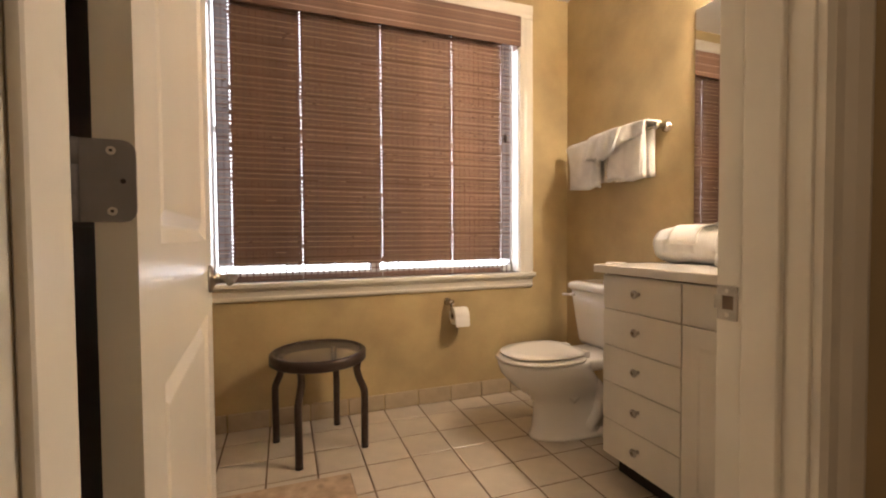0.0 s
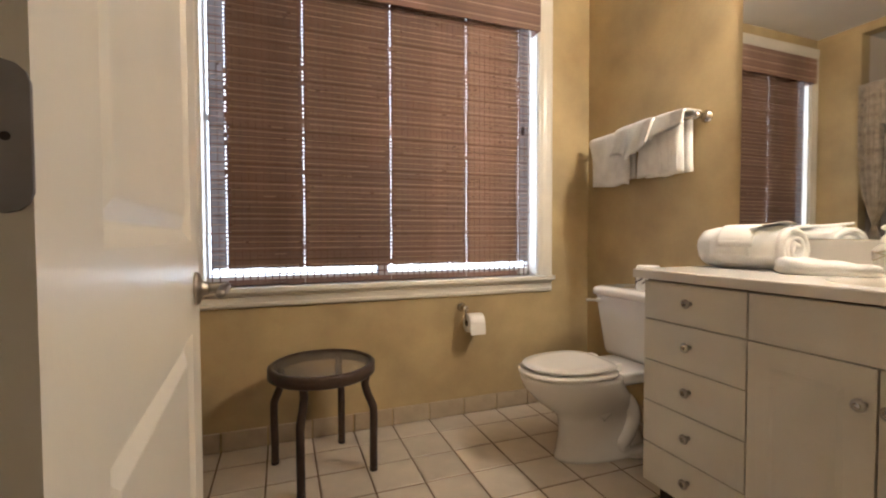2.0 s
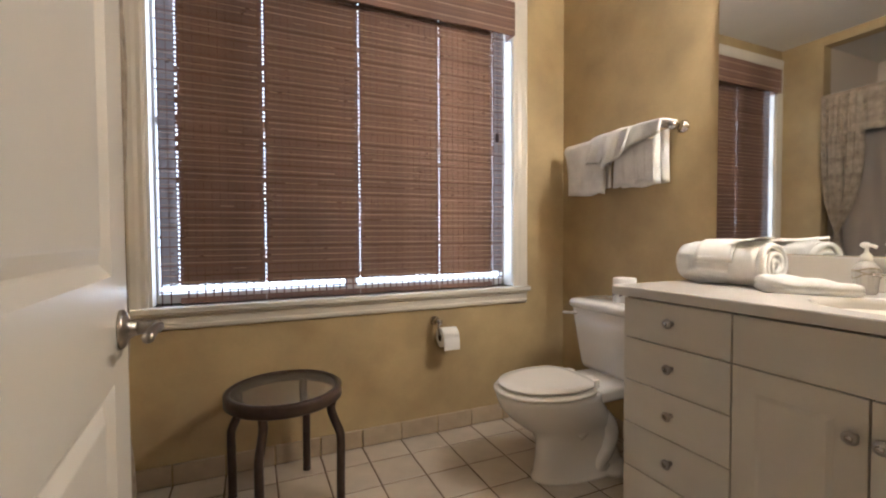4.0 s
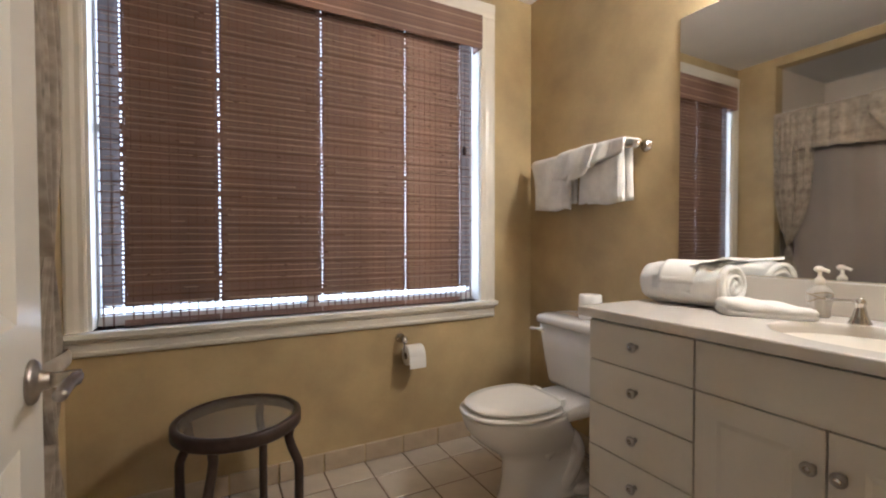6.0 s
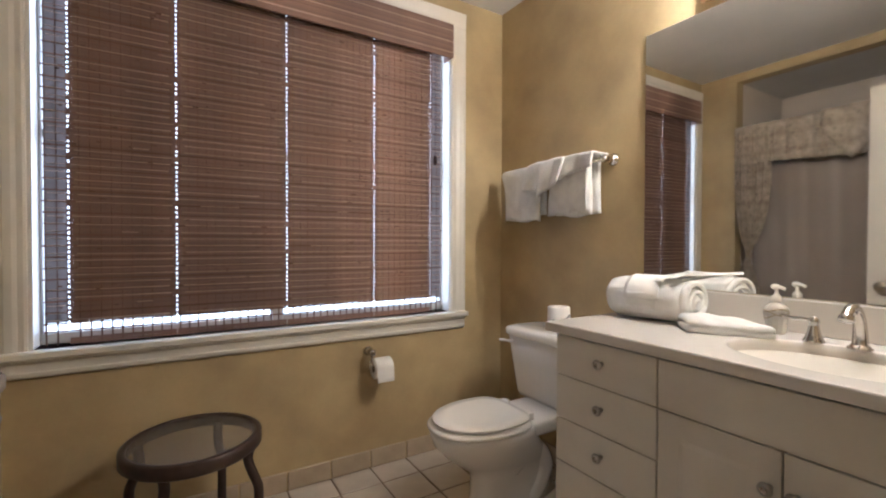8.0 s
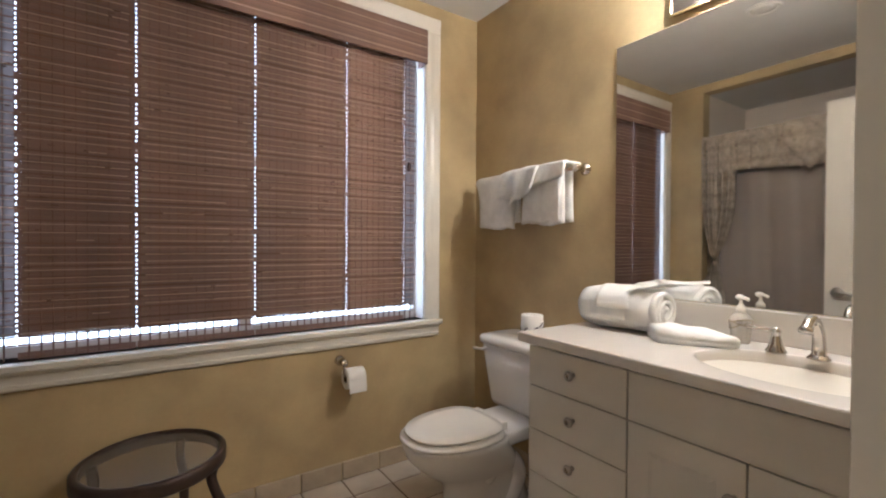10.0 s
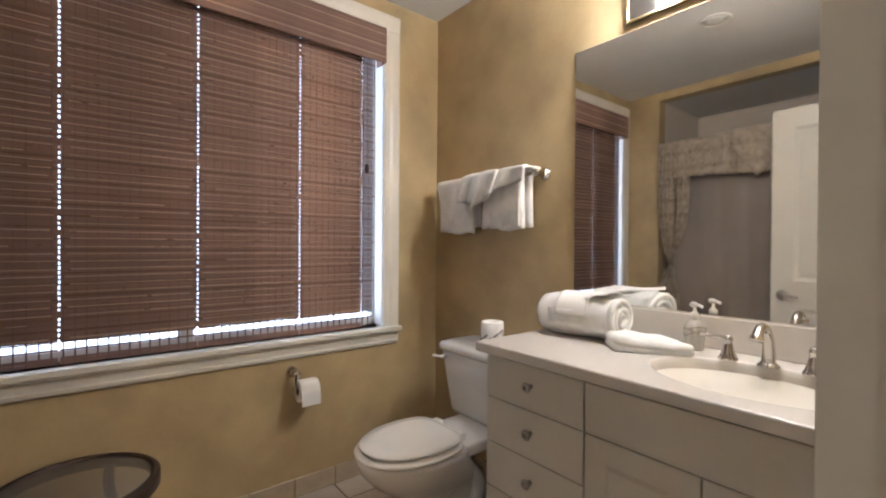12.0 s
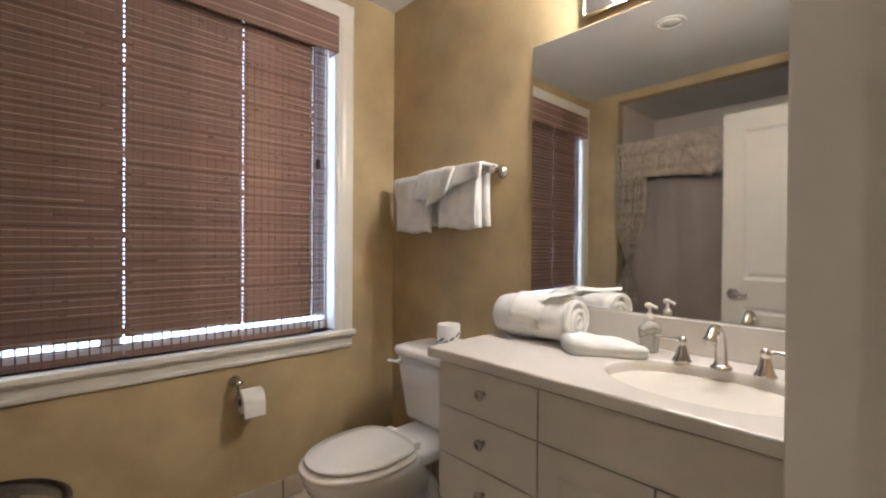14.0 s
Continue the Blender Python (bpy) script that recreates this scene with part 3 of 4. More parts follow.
def rim(x0, x1, y0, y1, z):
    out = []
    for i in range(N):
        c, s = math.cos(2 * math.pi * i / N), math.sin(2 * math.pi * i / N)
        k = min(((x1 - BXC) if c > 0 else (x0 - BXC)) / c if abs(c) > 1e-6 else 99, ((y1 - BYC) if s > 0 else (y0 - BYC)) / s if abs(s) > 1e-6 else 99)
        out.append(Vector((BXC + k * c, BYC + k * s, z)))
    # the two far corners of the slab
    for cx, cy in ((x0, y1), (x1, y1), (x0, y0), (x1, y0)):
        j = min(range(N), key=lambda q: (out[q].x - cx) ** 2 + (out[q].y - cy) ** 2)
        out[j] = Vector((cx, cy, z))
    return out
Y0 = YD + 0.003
rings = [rim(CF, VB, Y0, CY1, 0.812), rim(CF, VB, Y0, CY1, CT - 0.005), rim(CF + 0.0015, VB, Y0, CY1 - 0.0015, CT - 0.0015), rim(CF + 0.005, VB, Y0, CY1 - 0.005, CT),
         oval(1.06, CT), oval(1.02, CT - 0.001), oval(0.995, CT - 0.004), oval(0.985, CT - 0.018), oval(0.965, CT - 0.050), oval(0.89, CT - 0.105), oval(0.70, CT - 0.130), oval(0.45, CT - 0.148), oval(0.22, CT - 0.153), oval(0.09, CT - 0.155)]
loft(rings, cap0=False, bm=t)
slab = part("slab", at((1.64, 1.40, 0.812), t), M_COUNTER, top)
for p in slab.data.polygons:
    p.use_smooth = p.normal.z < 0.97 and p.center.z < CT - 0.812 - 0.0002 and abs(p.center.x - (BXC - 1.64)) < BA and abs(p.center.y - (BYC - 1.40)) < BB
part("drain", at((1.64, 1.40, 0.812), lathe([(0.023, 0), (0.021, 0.004), (0.012, 0.003), (0.010, 0.007), (0.001, 0.008)], 20, m=pose(BXC, BYC, CT - 0.156))), M_CHROME, top, "chrome pop-up drain", True)
part("backsplash", at((1.64, 1.40, 0.812), box(VB - 0.020, VB, Y0, CY1 - 0.004, CT + 0.0005, 0.944, 0.003, 2)), M_COUNTER, top)

# faucet
fau = empty("faucet", 1.775, 1.198, CT, "polished chrome widespread faucet with two levers", "faucet")
part("spout", tube(smooth_line([(0, 0, 0.0), (0.0, 0, 0.035), (-0.008, 0, 0.075), (-0.030, 0, 0.104), (-0.062, 0, 0.111), (-0.090, 0, 0.096), (-0.099, 0, 0.080)], 5),
                   [0.0175 - 0.006 * min(1, i / 14) + (0.0045 if i > 26 else 0) for i in range(31)], 18), M_CHROME, fau, "", True)
part("spout_base", lathe([(0.026, 0), (0.026, 0.004), (0.021, 0.008), (0.0185, 0.012)], 24), M_CHROME, fau, "", True)
for dy, sgn in ((0.094, 1), (-0.094, -1)):
    hb = part("handle", lathe([(0.025, 0), (0.025, 0.004), (0.021, 0.009), (0.0155, 0.024), (0.0115, 0.042), (0.0105, 0.050), (0.0125, 0.054), (0.0115, 0.062), (0.006, 0.069), (0.001, 0.070)], 22, m=pose(0, dy, 0)), M_CHROME, fau, "", True)
    part("lever", tube(smooth_line([(0, dy, 0.058), (0.004, dy + sgn * 0.022, 0.060), (0.006, dy + sgn * 0.048, 0.058), (0.008, dy + sgn * 0.075, 0.060)], 5), [0.0062] * 5 + [0.0048] * 6 + [0.0056] * 5, 12), M_CHROME, hb, "", True)

# soap dispenser
soap = empty("soap_dispenser", 1.822, 1.398, CT, "small white pump soap bottle beside the basin", "soap dispenser")
soap.scale = (0.86, 0.86, 1.05)
rings = []
for r, z in ((0.026, 0), (0.029, 0.004), (0.030, 0.030), (0.033, 0.045), (0.036, 0.058), (0.033, 0.072), (0.022, 0.084), (0.014, 0.088), (0.0135, 0.094)):
    rings.append([Vector(((r + (0.0016 if 0.01 < z < 0.08 else 0) * math.cos(12 * 2 * math.pi * i / 48)) * math.cos(2 * math.pi * i / 48), (r + (0.0016 if 0.01 < z < 0.08 else 0) * math.cos(12 * 2 * math.pi * i / 48)) * math.sin(2 * math.pi * i / 48), z)) for i in range(48)])
part("bottle", loft(rings), M_BOTTLE, soap, "", True)
for zc, tilt in ((0.050, 0.008), (0.060, -0.006), (0.066, 0.005)):
    part("print_band", tube([((0.0362 - 18 * (zc - 0.058) ** 2) * math.cos(a), (0.0362 - 18 * (zc - 0.058) ** 2) * math.sin(a), zc + tilt * math.sin(2 * a)) for a in [2 * math.pi * k / 40 for k in range(41)]], 0.0014, 6), M_SOAPPRINT, soap, "brown printed scroll")
part("pump_collar", lathe([(0.0155, 0.090), (0.0155, 0.104), (0.009, 0.110), (0.006, 0.114), (0.0055, 0.126)], 20), M_SEAT, soap, "", True)
part("pump_head", tube(smooth_line([(0.0, 0.016, 0.132), (0.0, 0.004, 0.132), (0, -0.012, 0.131), (0, -0.026, 0.126)], 4), [0.005] * 2 + [0.0085] * 5 + [0.005] * 6, 12), M_SEAT, soap, "", True)

# mirror
mir = empty("wall_mirror", XR, 1.40, 0.945, "large frameless wall mirror over the vanity", "mirror")
part("silvered_sheet", at((XR, 1.40, 0.945), box(XR - 0.006, XR - 0.001, YD + 0.004, 1.882, 0.946, 1.936, 0.0012)), M_MIRROR, mir)

# vanity light
lamp = empty("vanity_light", XR, 1.28, 1.96, "wall light bar with lit bulbs above the mirror", "wall lamp")
LO = (XR, 1.28, 1.96)
M_BRASS = mat("aged_brass", (0.55, 0.42, 0.22), rough=0.3, metal=1, vary=0.08, bump=0.02)
part("backplate", at(LO, box(XR - 0.022, XR - 0.001, 0.985, 1.655, 1.962, 2.082, 0.006, 2)), M_CHROME, lamp, "mirrored steel backplate")
t = box(XR - 0.028, XR - 0.020, 0.98, 1.66, 1.958, 1.968, 0.002)
box(XR - 0.028, XR - 0.020, 0.98, 1.66, 2.076, 2.086, 0.002, bm=t)
box(XR - 0.028, XR - 0.020, 1.65, 1.66, 1.968, 2.076, 0.002, bm=t)
box(XR - 0.028, XR - 0.020, 0.98, 0.99, 1.968, 2.076, 0.002, bm=t)
part("frame", at(LO, t), M_BRASS, lamp, "brass edging")
for y in (1.545, 1.368, 1.191, 1.05):
    part("socket", at(LO, lathe([(0.022, 0), (0.022, 0.026), (0.016, 0.035)], 18, m=pose(XR - 0.022, y, 2.030, 0, -90))), M_BRASS, lamp, "", True)
    part("bulb", at(LO, lathe([(0.012, 0.0), (0.020, 0.010), (0.033, 0.030), (0.036, 0.046), (0.031, 0.064), (0.016, 0.076), (0.001, 0.080)], 18, m=pose(XR - 0.056, y, 2.030, 0, -90))), M_BULB, lamp, "lit globe bulb", True)

# recessed downlight
can = empty("downlight", 0.70, 1.80, CEIL, "white recessed ceiling downlight", "ceiling light")
part("trim_ring", lathe([(0.082, 0.0), (0.080, -0.006), (0.064, -0.006), (0.060, 0.0)], 32), M_CAN, can, "", True)
part("lens", lathe([(0.060, -0.001), (0.03, -0.004), (0.001, -0.005)], 28), M_CAN, can, "", True)

# ---- toilet ----
TY = 2.225
wc = empty("toilet", 1.50, TY, 0, "white two-piece toilet with the lid closed", "toilet")


def egg(xf, xb, hw, z, n=48, sq=1.0):
    """An elongated outline: round in front (-x), squarer behind; x from xf to xb."""
    xc = xf + (xb - xf) * 0.60
    out = []
    for i in range(n):
        a = 2 * math.pi * i / n
        c, s = math.cos(a), math.sin(a)
        if c > 0:
            k = 0.42 if sq > 1 else 0.75
            x, y = xc + (xb - xc) * c ** k, hw * (1 - 0.16 * c * (sq > 1)) * abs(s) ** (0.55 if sq > 1 else 0.8)
        else:
            x, y = xc + (xc - xf) * c, hw * abs(s) ** 0.92
        out.append(Vector((x - 1.50, y if s > 0 else -y, z)))
    return out


part("pedestal", loft([egg(1.275, 1.735, 0.105, 0.0), egg(1.275, 1.735, 0.105, 0.012), egg(1.285, 1.725, 0.096, 0.030), egg(1.295, 1.70, 0.086, 0.10), egg(1.296, 1.68, 0.088, 0.165), egg(1.280, 1.66, 0.096, 0.195), egg(1.238, 1.65, 0.116, 0.225), egg(1.180, 1.62, 0.141, 0.27), egg(1.135, 1.58, 0.163, 0.32), egg(1.122, 1.56, 0.170, 0.355), egg(1.119, 1.56, 0.171, 0.371), egg(1.128, 1.55, 0.163, 0.379)]), M_CHINA, wc, "", True)
part("trapway", tube(smooth_line([(1.44 - 1.5, -0.072, 0.19), (1.50 - 1.5, -0.080, 0.245), (1.57 - 1.5, -0.078, 0.25), (1.615 - 1.5, -0.076, 0.18), (1.59 - 1.5, -0.074, 0.10), (1.55 - 1.5, -0.072, 0.05), (1.60 - 1.5, -0.068, 0.022)], 6), [0.030 + 0.008 * math.sin(math.pi * i / 36) for i in range(37)], 14), M_CHINA, wc, "", True)
part("foot", loft([[Vector((x - 1.5 + (0.09 + e) * math.cos(2 * math.pi * i / 24), -0.02 + (0.115 + e) * math.sin(2 * math.pi * i / 24), z)) for i in range(24)] for x, z, e in ((1.64, 0, 0), (1.64, 0.018, 0), (1.64, 0.034, -0.012), (1.64, 0.042, -0.04))]), M_CHINA, wc, "", True)
part("bolt_cap", lathe([(0.012, 0), (0.012, 0.008), (0.007, 0.015), (0.001, 0.016)], 14, m=pose(1.585 - 1.5, -0.088, 0.036)), M_CHINA, wc, "", True)
part("deck", at((1.5, 0, 0), box(1.50, 1.735, -0.135, 0.135, 0.325, 0.382, 0.018, 3)), M_CHINA, wc, "", True)
part("seat", loft([egg(1.120, 1.510, 0.172, 0.381, sq=2), egg(1.112, 1.515, 0.178, 0.386, sq=2), egg(1.112, 1.515, 0.178, 0.394, sq=2), egg(1.120, 1.510, 0.172, 0.398, sq=2)]), M_SEAT, wc, "", True)
part("lid", loft([egg(1.180, 1.490, 0.128, 0.4065, sq=2), egg(1.134, 1.512, 0.162, 0.4075, sq=2), egg(1.130, 1.513, 0.165, 0.4140, sq=2), egg(1.134, 1.511, 0.162, 0.4178, sq=2), egg(1.19, 1.48, 0.12, 0.4205, sq=2), egg(1.27, 1.44, 0.05, 0.4210, sq=2)]), M_SEAT, wc, "", True)
for s in (-1, 1):
    part("seat_hinge", at((1.5, 0, 0), box(1.505, 1.542, s * 0.075 - 0.022, s * 0.075 + 0.022, 0.378, 0.414, 0.006, 2)), M_SEAT, wc)


def rrect(x0, x1, hw, z, r, n=6, dy=0.0):
    out = []
    for cx, cy, a0 in ((x1 - r, hw - r, 0), (x0 + r, hw - r, 90), (x0 + r, -hw + r, 180), (x1 - r, -hw + r, 270)):
        out += [Vector((cx + r * math.cos(radians(a0 + 90 * k / n)) - 1.5, cy + dy + r * math.sin(radians(a0 + 90 * k / n)), z)) for k in range(n + 1)]
    return out


part("tank", loft([rrect(1.694, 1.878, 0.192, 0.380, 0.03), rrect(1.686, 1.882, 0.200, 0.40, 0.035), rrect(1.670, 1.886, 0.222, 0.55, 0.04), rrect(1.660, 1.888, 0.238, 0.668, 0.042)]), M_CHINA, wc, "", True)
part("tank_lid", loft([rrect(1.652, 1.890, 0.246, 0.668, 0.044), rrect(1.647, 1.891, 0.251, 0.675, 0.048), rrect(1.647, 1.891, 0.251, 0.694, 0.048), rrect(1.654, 1.889, 0.244, 0.704, 0.046), rrect(1.680, 1.875, 0.218, 0.710, 0.04)]), M_CHINA, wc, "", True)
part("flush_lever", tube(smooth_line([(1.664 - 1.5, 0.190, 0.640), (1.644 - 1.5, 0.192, 0.640), (1.641 - 1.5, 0.222, 0.637), (1.641 - 1.5, 0.256, 0.633)], 4), [0.009] * 5 + [0.0065] * 4 + [0.0075] * 4, 12), M_CHINA, wc, "", True)

# spare toilet roll on the cistern, in printed wrap
roll = empty("wrapped_toilet_roll", 1.772, 2.220, 0.7102, "spare toilet roll in printed wrapper on the tank", "toilet roll")
part("wrapper", lathe([(0.046, 0.0), (0.050, 0.003), (0.0515, 0.05), (0.050, 0.106), (0.046, 0.110), (0.020, 0.107), (0.018, 0.06), (0.001, 0.06)], 28), M_PAPER, roll, "", True)
for k in range(14):
    a = 2.39996 * k
    m = pose(0, 0, 0.018 + 0.072 * ((k * 5) % 14) / 14, 0, 0, math.degrees(a)) @ pose(0.0515, 0, 0, 35)
    t = box(-0.0016, 0.0012, -0.013, 0.013, -0.004, 0.004)
    t.transform(m)
    part("print_mark", t, M_PRINT, roll)

# ---- toilet paper holder ----
hold = empty("toilet_paper_holder", 1.076, YW, 0.582, "chrome wall post holding a white toilet roll", "paper holder")
part("rose", lathe([(0.024, 0.0), (0.024, 0.006), (0.018, 0.012), (0.012, 0.020), (0.011, 0.050), (0.015, 0.056), (0.017, 0.066), (0.012, 0.074), (0.001, 0.077)], 22, m=pose(0, 0, 0, 90)), M_CHROME, hold, "", True)
part("arm", tube(smooth_line([(0, -0.062, -0.008), (-0.004, -0.064, -0.030), (0.000, -0.066, -0.052), (0.015, -0.066, -0.062), (0.093, -0.066, -0.062)], 5), 0.0055, 12), M_CHROME, hold, "", True)
tp = empty("toilet_roll", 1.122, YW - 0.066, 0.508, "white toilet paper roll hanging on the holder", "toilet roll")
part("paper", lathe([(0.019, -0.043), (0.0475, -0.043), (0.0490, -0.040), (0.0490, 0.040), (0.0475, 0.043), (0.019, 0.043)], 36, m=pose(0, 0, 0, 0, 90)), M_PAPER, tp, "", True)
# core is a closed cylinder; its dark ends stand for the shaded hollow
part("core", lathe([(0.0195, -0.0438), (0.0195, 0.0438)], 24, m=pose(0, 0, 0, 0, 90)), M_CORE, tp, "closed cardboard core, dark for the shade of its hollow", True)
part("loose_sheet", loft([[Vector((x, -0.0500 + 0.004 * math.sin(z * 40), z)) for x in (-0.042, 0.042)] + [Vector((x, -0.0493 + 0.004 * math.sin(z * 40), z)) for x in (0.042, -0.042)] for z in (0.0, -0.02, -0.04, -0.056)]), M_PAPER, tp)

# ---- towel rail and towels ----
rail = empty("towel_rail", XR, 2.35, 1.470, "chrome towel rail fixed to the wall", "towel rail")
BARX = -0.062
part("bar", tube([(BARX, -0.315, 0), (BARX, 0.315, 0)], 0.008, 12), M_CHROME, rail, "", True)
for y in (-0.318, 0.318):
    part("post", lathe([(0.027, 0), (0.027, 0.005), (0.020, 0.010), (0.012, 0.020), (0.011, 0.044), (0.016, 0.052), (0.0185, 0.062), (0.016, 0.073), (0.008, 0.079), (0.001, 0.080)], 22, m=pose(0, y, 0, 0, -90)), M_CHROME, rail, "", True)


def draped(name, label, yc, w, zf, zb, thick, seed, flare=0.0, slant=0.0, out=0.0):
    """A folded towel hung over the rail: front and back flaps with soft folds. zf, zb: lengths of the flaps."""
    rnd2 = random.Random(seed)
    ob = empty(name, XR + BARX, yc, 1.470, label, "towel", "towels on the rail")
    ph, ph2 = rnd2.uniform(0, 6), rnd2.uniform(0, 6)
    r = 0.010 + thick / 2 + out
    path = [(-r, -zf + zf * k / 12) for k in range(12)] + [(-r * math.cos(math.pi * k / 8), r * math.sin(math.pi * k / 8)) for k in range(9)] + [(r, -zb * k / 8) for k in range(1, 9)]
    ny = 26
    outer, inner = [], []
    for i, (px, pz) in enumerate(path):
        nx, nz = (px / r, 0.0) if pz <= 0 else (px / r, pz / r)
        front_amt = max(0.0, min(1.0, -pz / max(zf, 0.01)))
        ro, ri = [], []
        for j in range(ny):
            u = j / (ny - 1) - 0.5
            y = u * w * (1 + flare * front_amt) + slant * front_amt
            wob = (0.0050 * math.sin(3.2 * u * math.pi + ph + 1.2 * front_amt) + 0.0018 * math.sin(9 * u * math.pi + ph2 + 3 * front_amt)) * (0.25 + front_amt)
            y += 0.040 * (1 - front_amt) ** 3 * max(0.0, u) * 2 * (flare == 0)
            dz = (0.008 * math.sin(3 * u * math.pi + ph2) + 0.018 * u) * front_amt if px < 0 else 0
            edge = max(0.0, abs(u) - 0.44) / 0.06
            th = thick / 2 * (1 - 0.55 * edge * edge)
            base = Vector((px + (-abs(wob) if px < 0 else 0), y, pz + dz))
            nn = Vector((nx, 0, nz))
            ro.append(base + nn * th)
            ri.append(base - nn * th)
        outer.append(ro)
        inner.append(ri)
    rings = [o + q[::-1] for o, q in zip(outer, inner)]
    return part("cloth", loft(rings), M_TOWEL, ob, "", True)


draped("hand_towel", "white folded terry hand towel hung on the rail", 2.520, 0.255, 0.247, 0.22, 0.022, 1)
draped("hand_towel", "white folded terry hand towel hung on the rail", 2.197, 0.232, 0.236, 0.23, 0.030, 2, flare=0.10)
draped("bath_towel_edge", "white folded towel layer deeper on the rail", 2.136, 0.112, 0.226, 0.2, 0.020, 7, out=0.014)
# washcloth gathered and fanned over the two towels
wash = empty("washcloth", XR + BARX, 2.30, 1.470, "white washcloth fanned over the hand towels", "towel", "towels on the rail")


def fan(y_top0, y_top1, y_bot0, y_bot1, drop0, drop1, out, n=22, m=12):
    rings = []
    for i in range(m + 1):
        f = i / m
        row = []
        for j in range(n):
            u = j / (n - 1)
            yt, yb = y_top0 + (y_top1 - y_top0) * u, y_bot0 + (y_bot1 - y_bot0) * u
            drop = drop0 + (drop1 - drop0) * u
            fold = (0.013 * math.sin(u * 1.1 * math.pi * 2 + 0.6) + 0.002 * math.sin(u * 17 + 4 * f)) * (0.25 + 0.75 * f)
            bend = min(1.0, f / 0.30)
            x = 0.03 - (0.03 + 0.036 + out) * math.sin(bend * math.pi / 2) - fold
            zt = 0.027 + 0.009 * math.sin(u * math.pi) - (0.0 if f < 0.2 else drop * (f - 0.2) / 0.8)
            row.append(Vector((x, yt + (yb - yt) * f, zt)))
        rings.append(row)
    back = [[p + Vector((0.010, 0, -0.007)) for p in r] for r in rings]
    return loft([a + q[::-1] for a, q in zip(rings, back)])


part("fold", fan(0.115, -0.020, 0.172, 0.070, 0.125, 0.140, 0.032), M_TOWEL, wash, "", True)
part("fold", fan(-0.080, -0.262, -0.075, -0.258, 0.095, 0.058, 0.030), M_TOWEL, wash, "", True)
part("fold", fan(0.010, -0.125, 0.052, -0.080, 0.168, 0.105, 0.046), M_TOWEL, wash, "", True)

# ---- rolled towel, card and folded cloth on the counter ----
big = empty("rolled_bath_towel", 1.735, 1.735, CT, "thick white rolled bath towel on the vanity top", "towel", rz=6)
rings = []
for i in range(15):
    f = i / 14
    y = 0.135 - 0.27 * f
    sc = (0.90 + 0.10 * min(1, f * 7)) if f < 0.15 else (1.0 if f < 0.93 else 1.0 - 0.10 * (f - 0.93) / 0.07)
    ring = []
    for k in range(40):
        a = 2 * math.pi * k / 40
        r = 1 + 0.02 * math.sin(3 * a + 4 * f) + 0.012 * math.sin(7 * a + 9 * f) + (0.05 if 0.5 < a < 0.9 else 0)
        zz = 0.074 + 0.074 * sc * r * math.sin(a)
        ring.append(Vector((0.088 * sc * r * math.cos(a), y, max(0.0, zz))))
    rings.append(ring)
part("roll", loft(rings), M_TOWEL, big, "", True)
# spiral layers at the open end
pts = [((0.010 + 0.066 * k / 60) * (1 + 0.07 * math.sin(0.62 * k) + 0.04 * math.sin(0.27 * k + 1)), 0.45 + 2 * math.pi * 2.6 * k / 60) for k in range(61)]
sp = [[Vector((1.13 * (r + dr) * math.cos(a), y, 0.072 + 0.94 * (r + dr) * math.sin(a))) for dr, y in ((-0.009, -0.128), (-0.009, -0.141), (-0.004, -0.149), (0.004, -0.149), (0.009, -0.141), (0.009, -0.128))] for r, a in pts]
part("spiral_edge", loft(sp), M_TOWEL, big, "", True)
part("loose_flap", loft([[Vector((-0.090 - 0.004 * math.sin(y * 60), y, z)) for y in (0.085, 0.045, 0.0, -0.045)] + [Vector((-0.078, y, z)) for y in (-0.045, 0.0, 0.045, 0.085)] for z in (0.045, 0.06, 0.08, 0.10)]), M_TOWEL, big, "", True)
card = empty("paper_card", 1.742, 1.690, CT + 0.147, "folded white printed card lying on the rolled towel", "card", rz=-24)


def leaf(x0, x1, y0, y1, lift, curl, z=0.0, th=0.0012):
    """A thin sheet that curls over the towel across x and lifts towards its end."""
    rings = []
    for i in range(9):
        y = y0 + (y1 - y0) * i / 8
        row = [Vector((x0 + (x1 - x0) * k / 8, y, z + lift * (i / 8) ** 2 - curl * (2 * k / 8 - 1) ** 2)) for k in range(9)]
        rings.append(row + [p + Vector((0, 0, th)) for p in row[::-1]])
    return loft(rings)


sheet = part("sheet", leaf(-0.060, 0.040, 0.075, -0.055, 0.004, 0.014, 0.003), M_PAPER, card)
part("sheet", leaf(-0.030, 0.045, 0.065, -0.095, 0.010, 0.008, 0.0055), M_PAPER, card)
part("print_block", leaf(-0.040, -0.005, 0.055, 0.01, 0.002, 0.006, 0.0015, 0.0030), M_BLUEPRINT, sheet, "pale blue printed block")
drape = []
for k in range(11):
    y = 0.058 - 0.120 * k / 10
    arc = [radians(75 + 103 * q / 12) for q in range(13)]
    drape.append([Vector((0.0935 * math.cos(a) - 0.002 * (k in (0, 10)), y + 0.006 * math.sin(a), 0.0765 + 0.0795 * math.sin(a))) for a in arc]
                 + [Vector((0.0920 * math.cos(a), y + 0.006 * math.sin(a), 0.0755 + 0.0785 * math.sin(a))) for a in arc[::-1]])
t = loft(drape)
t.transform(pose(1.742, 1.690, CT + 0.147, 0, 0, -24).inverted() @ pose(1.735, 1.735, CT, 0, 0, 6))
part("sheet", t, M_PAPER, card, "white sheet draped over the front of the roll", True)
cl = empty("folded_washcloth", 1.706, 1.488, CT, "white folded washcloth beside the basin", "towel", rz=44)
rings = []
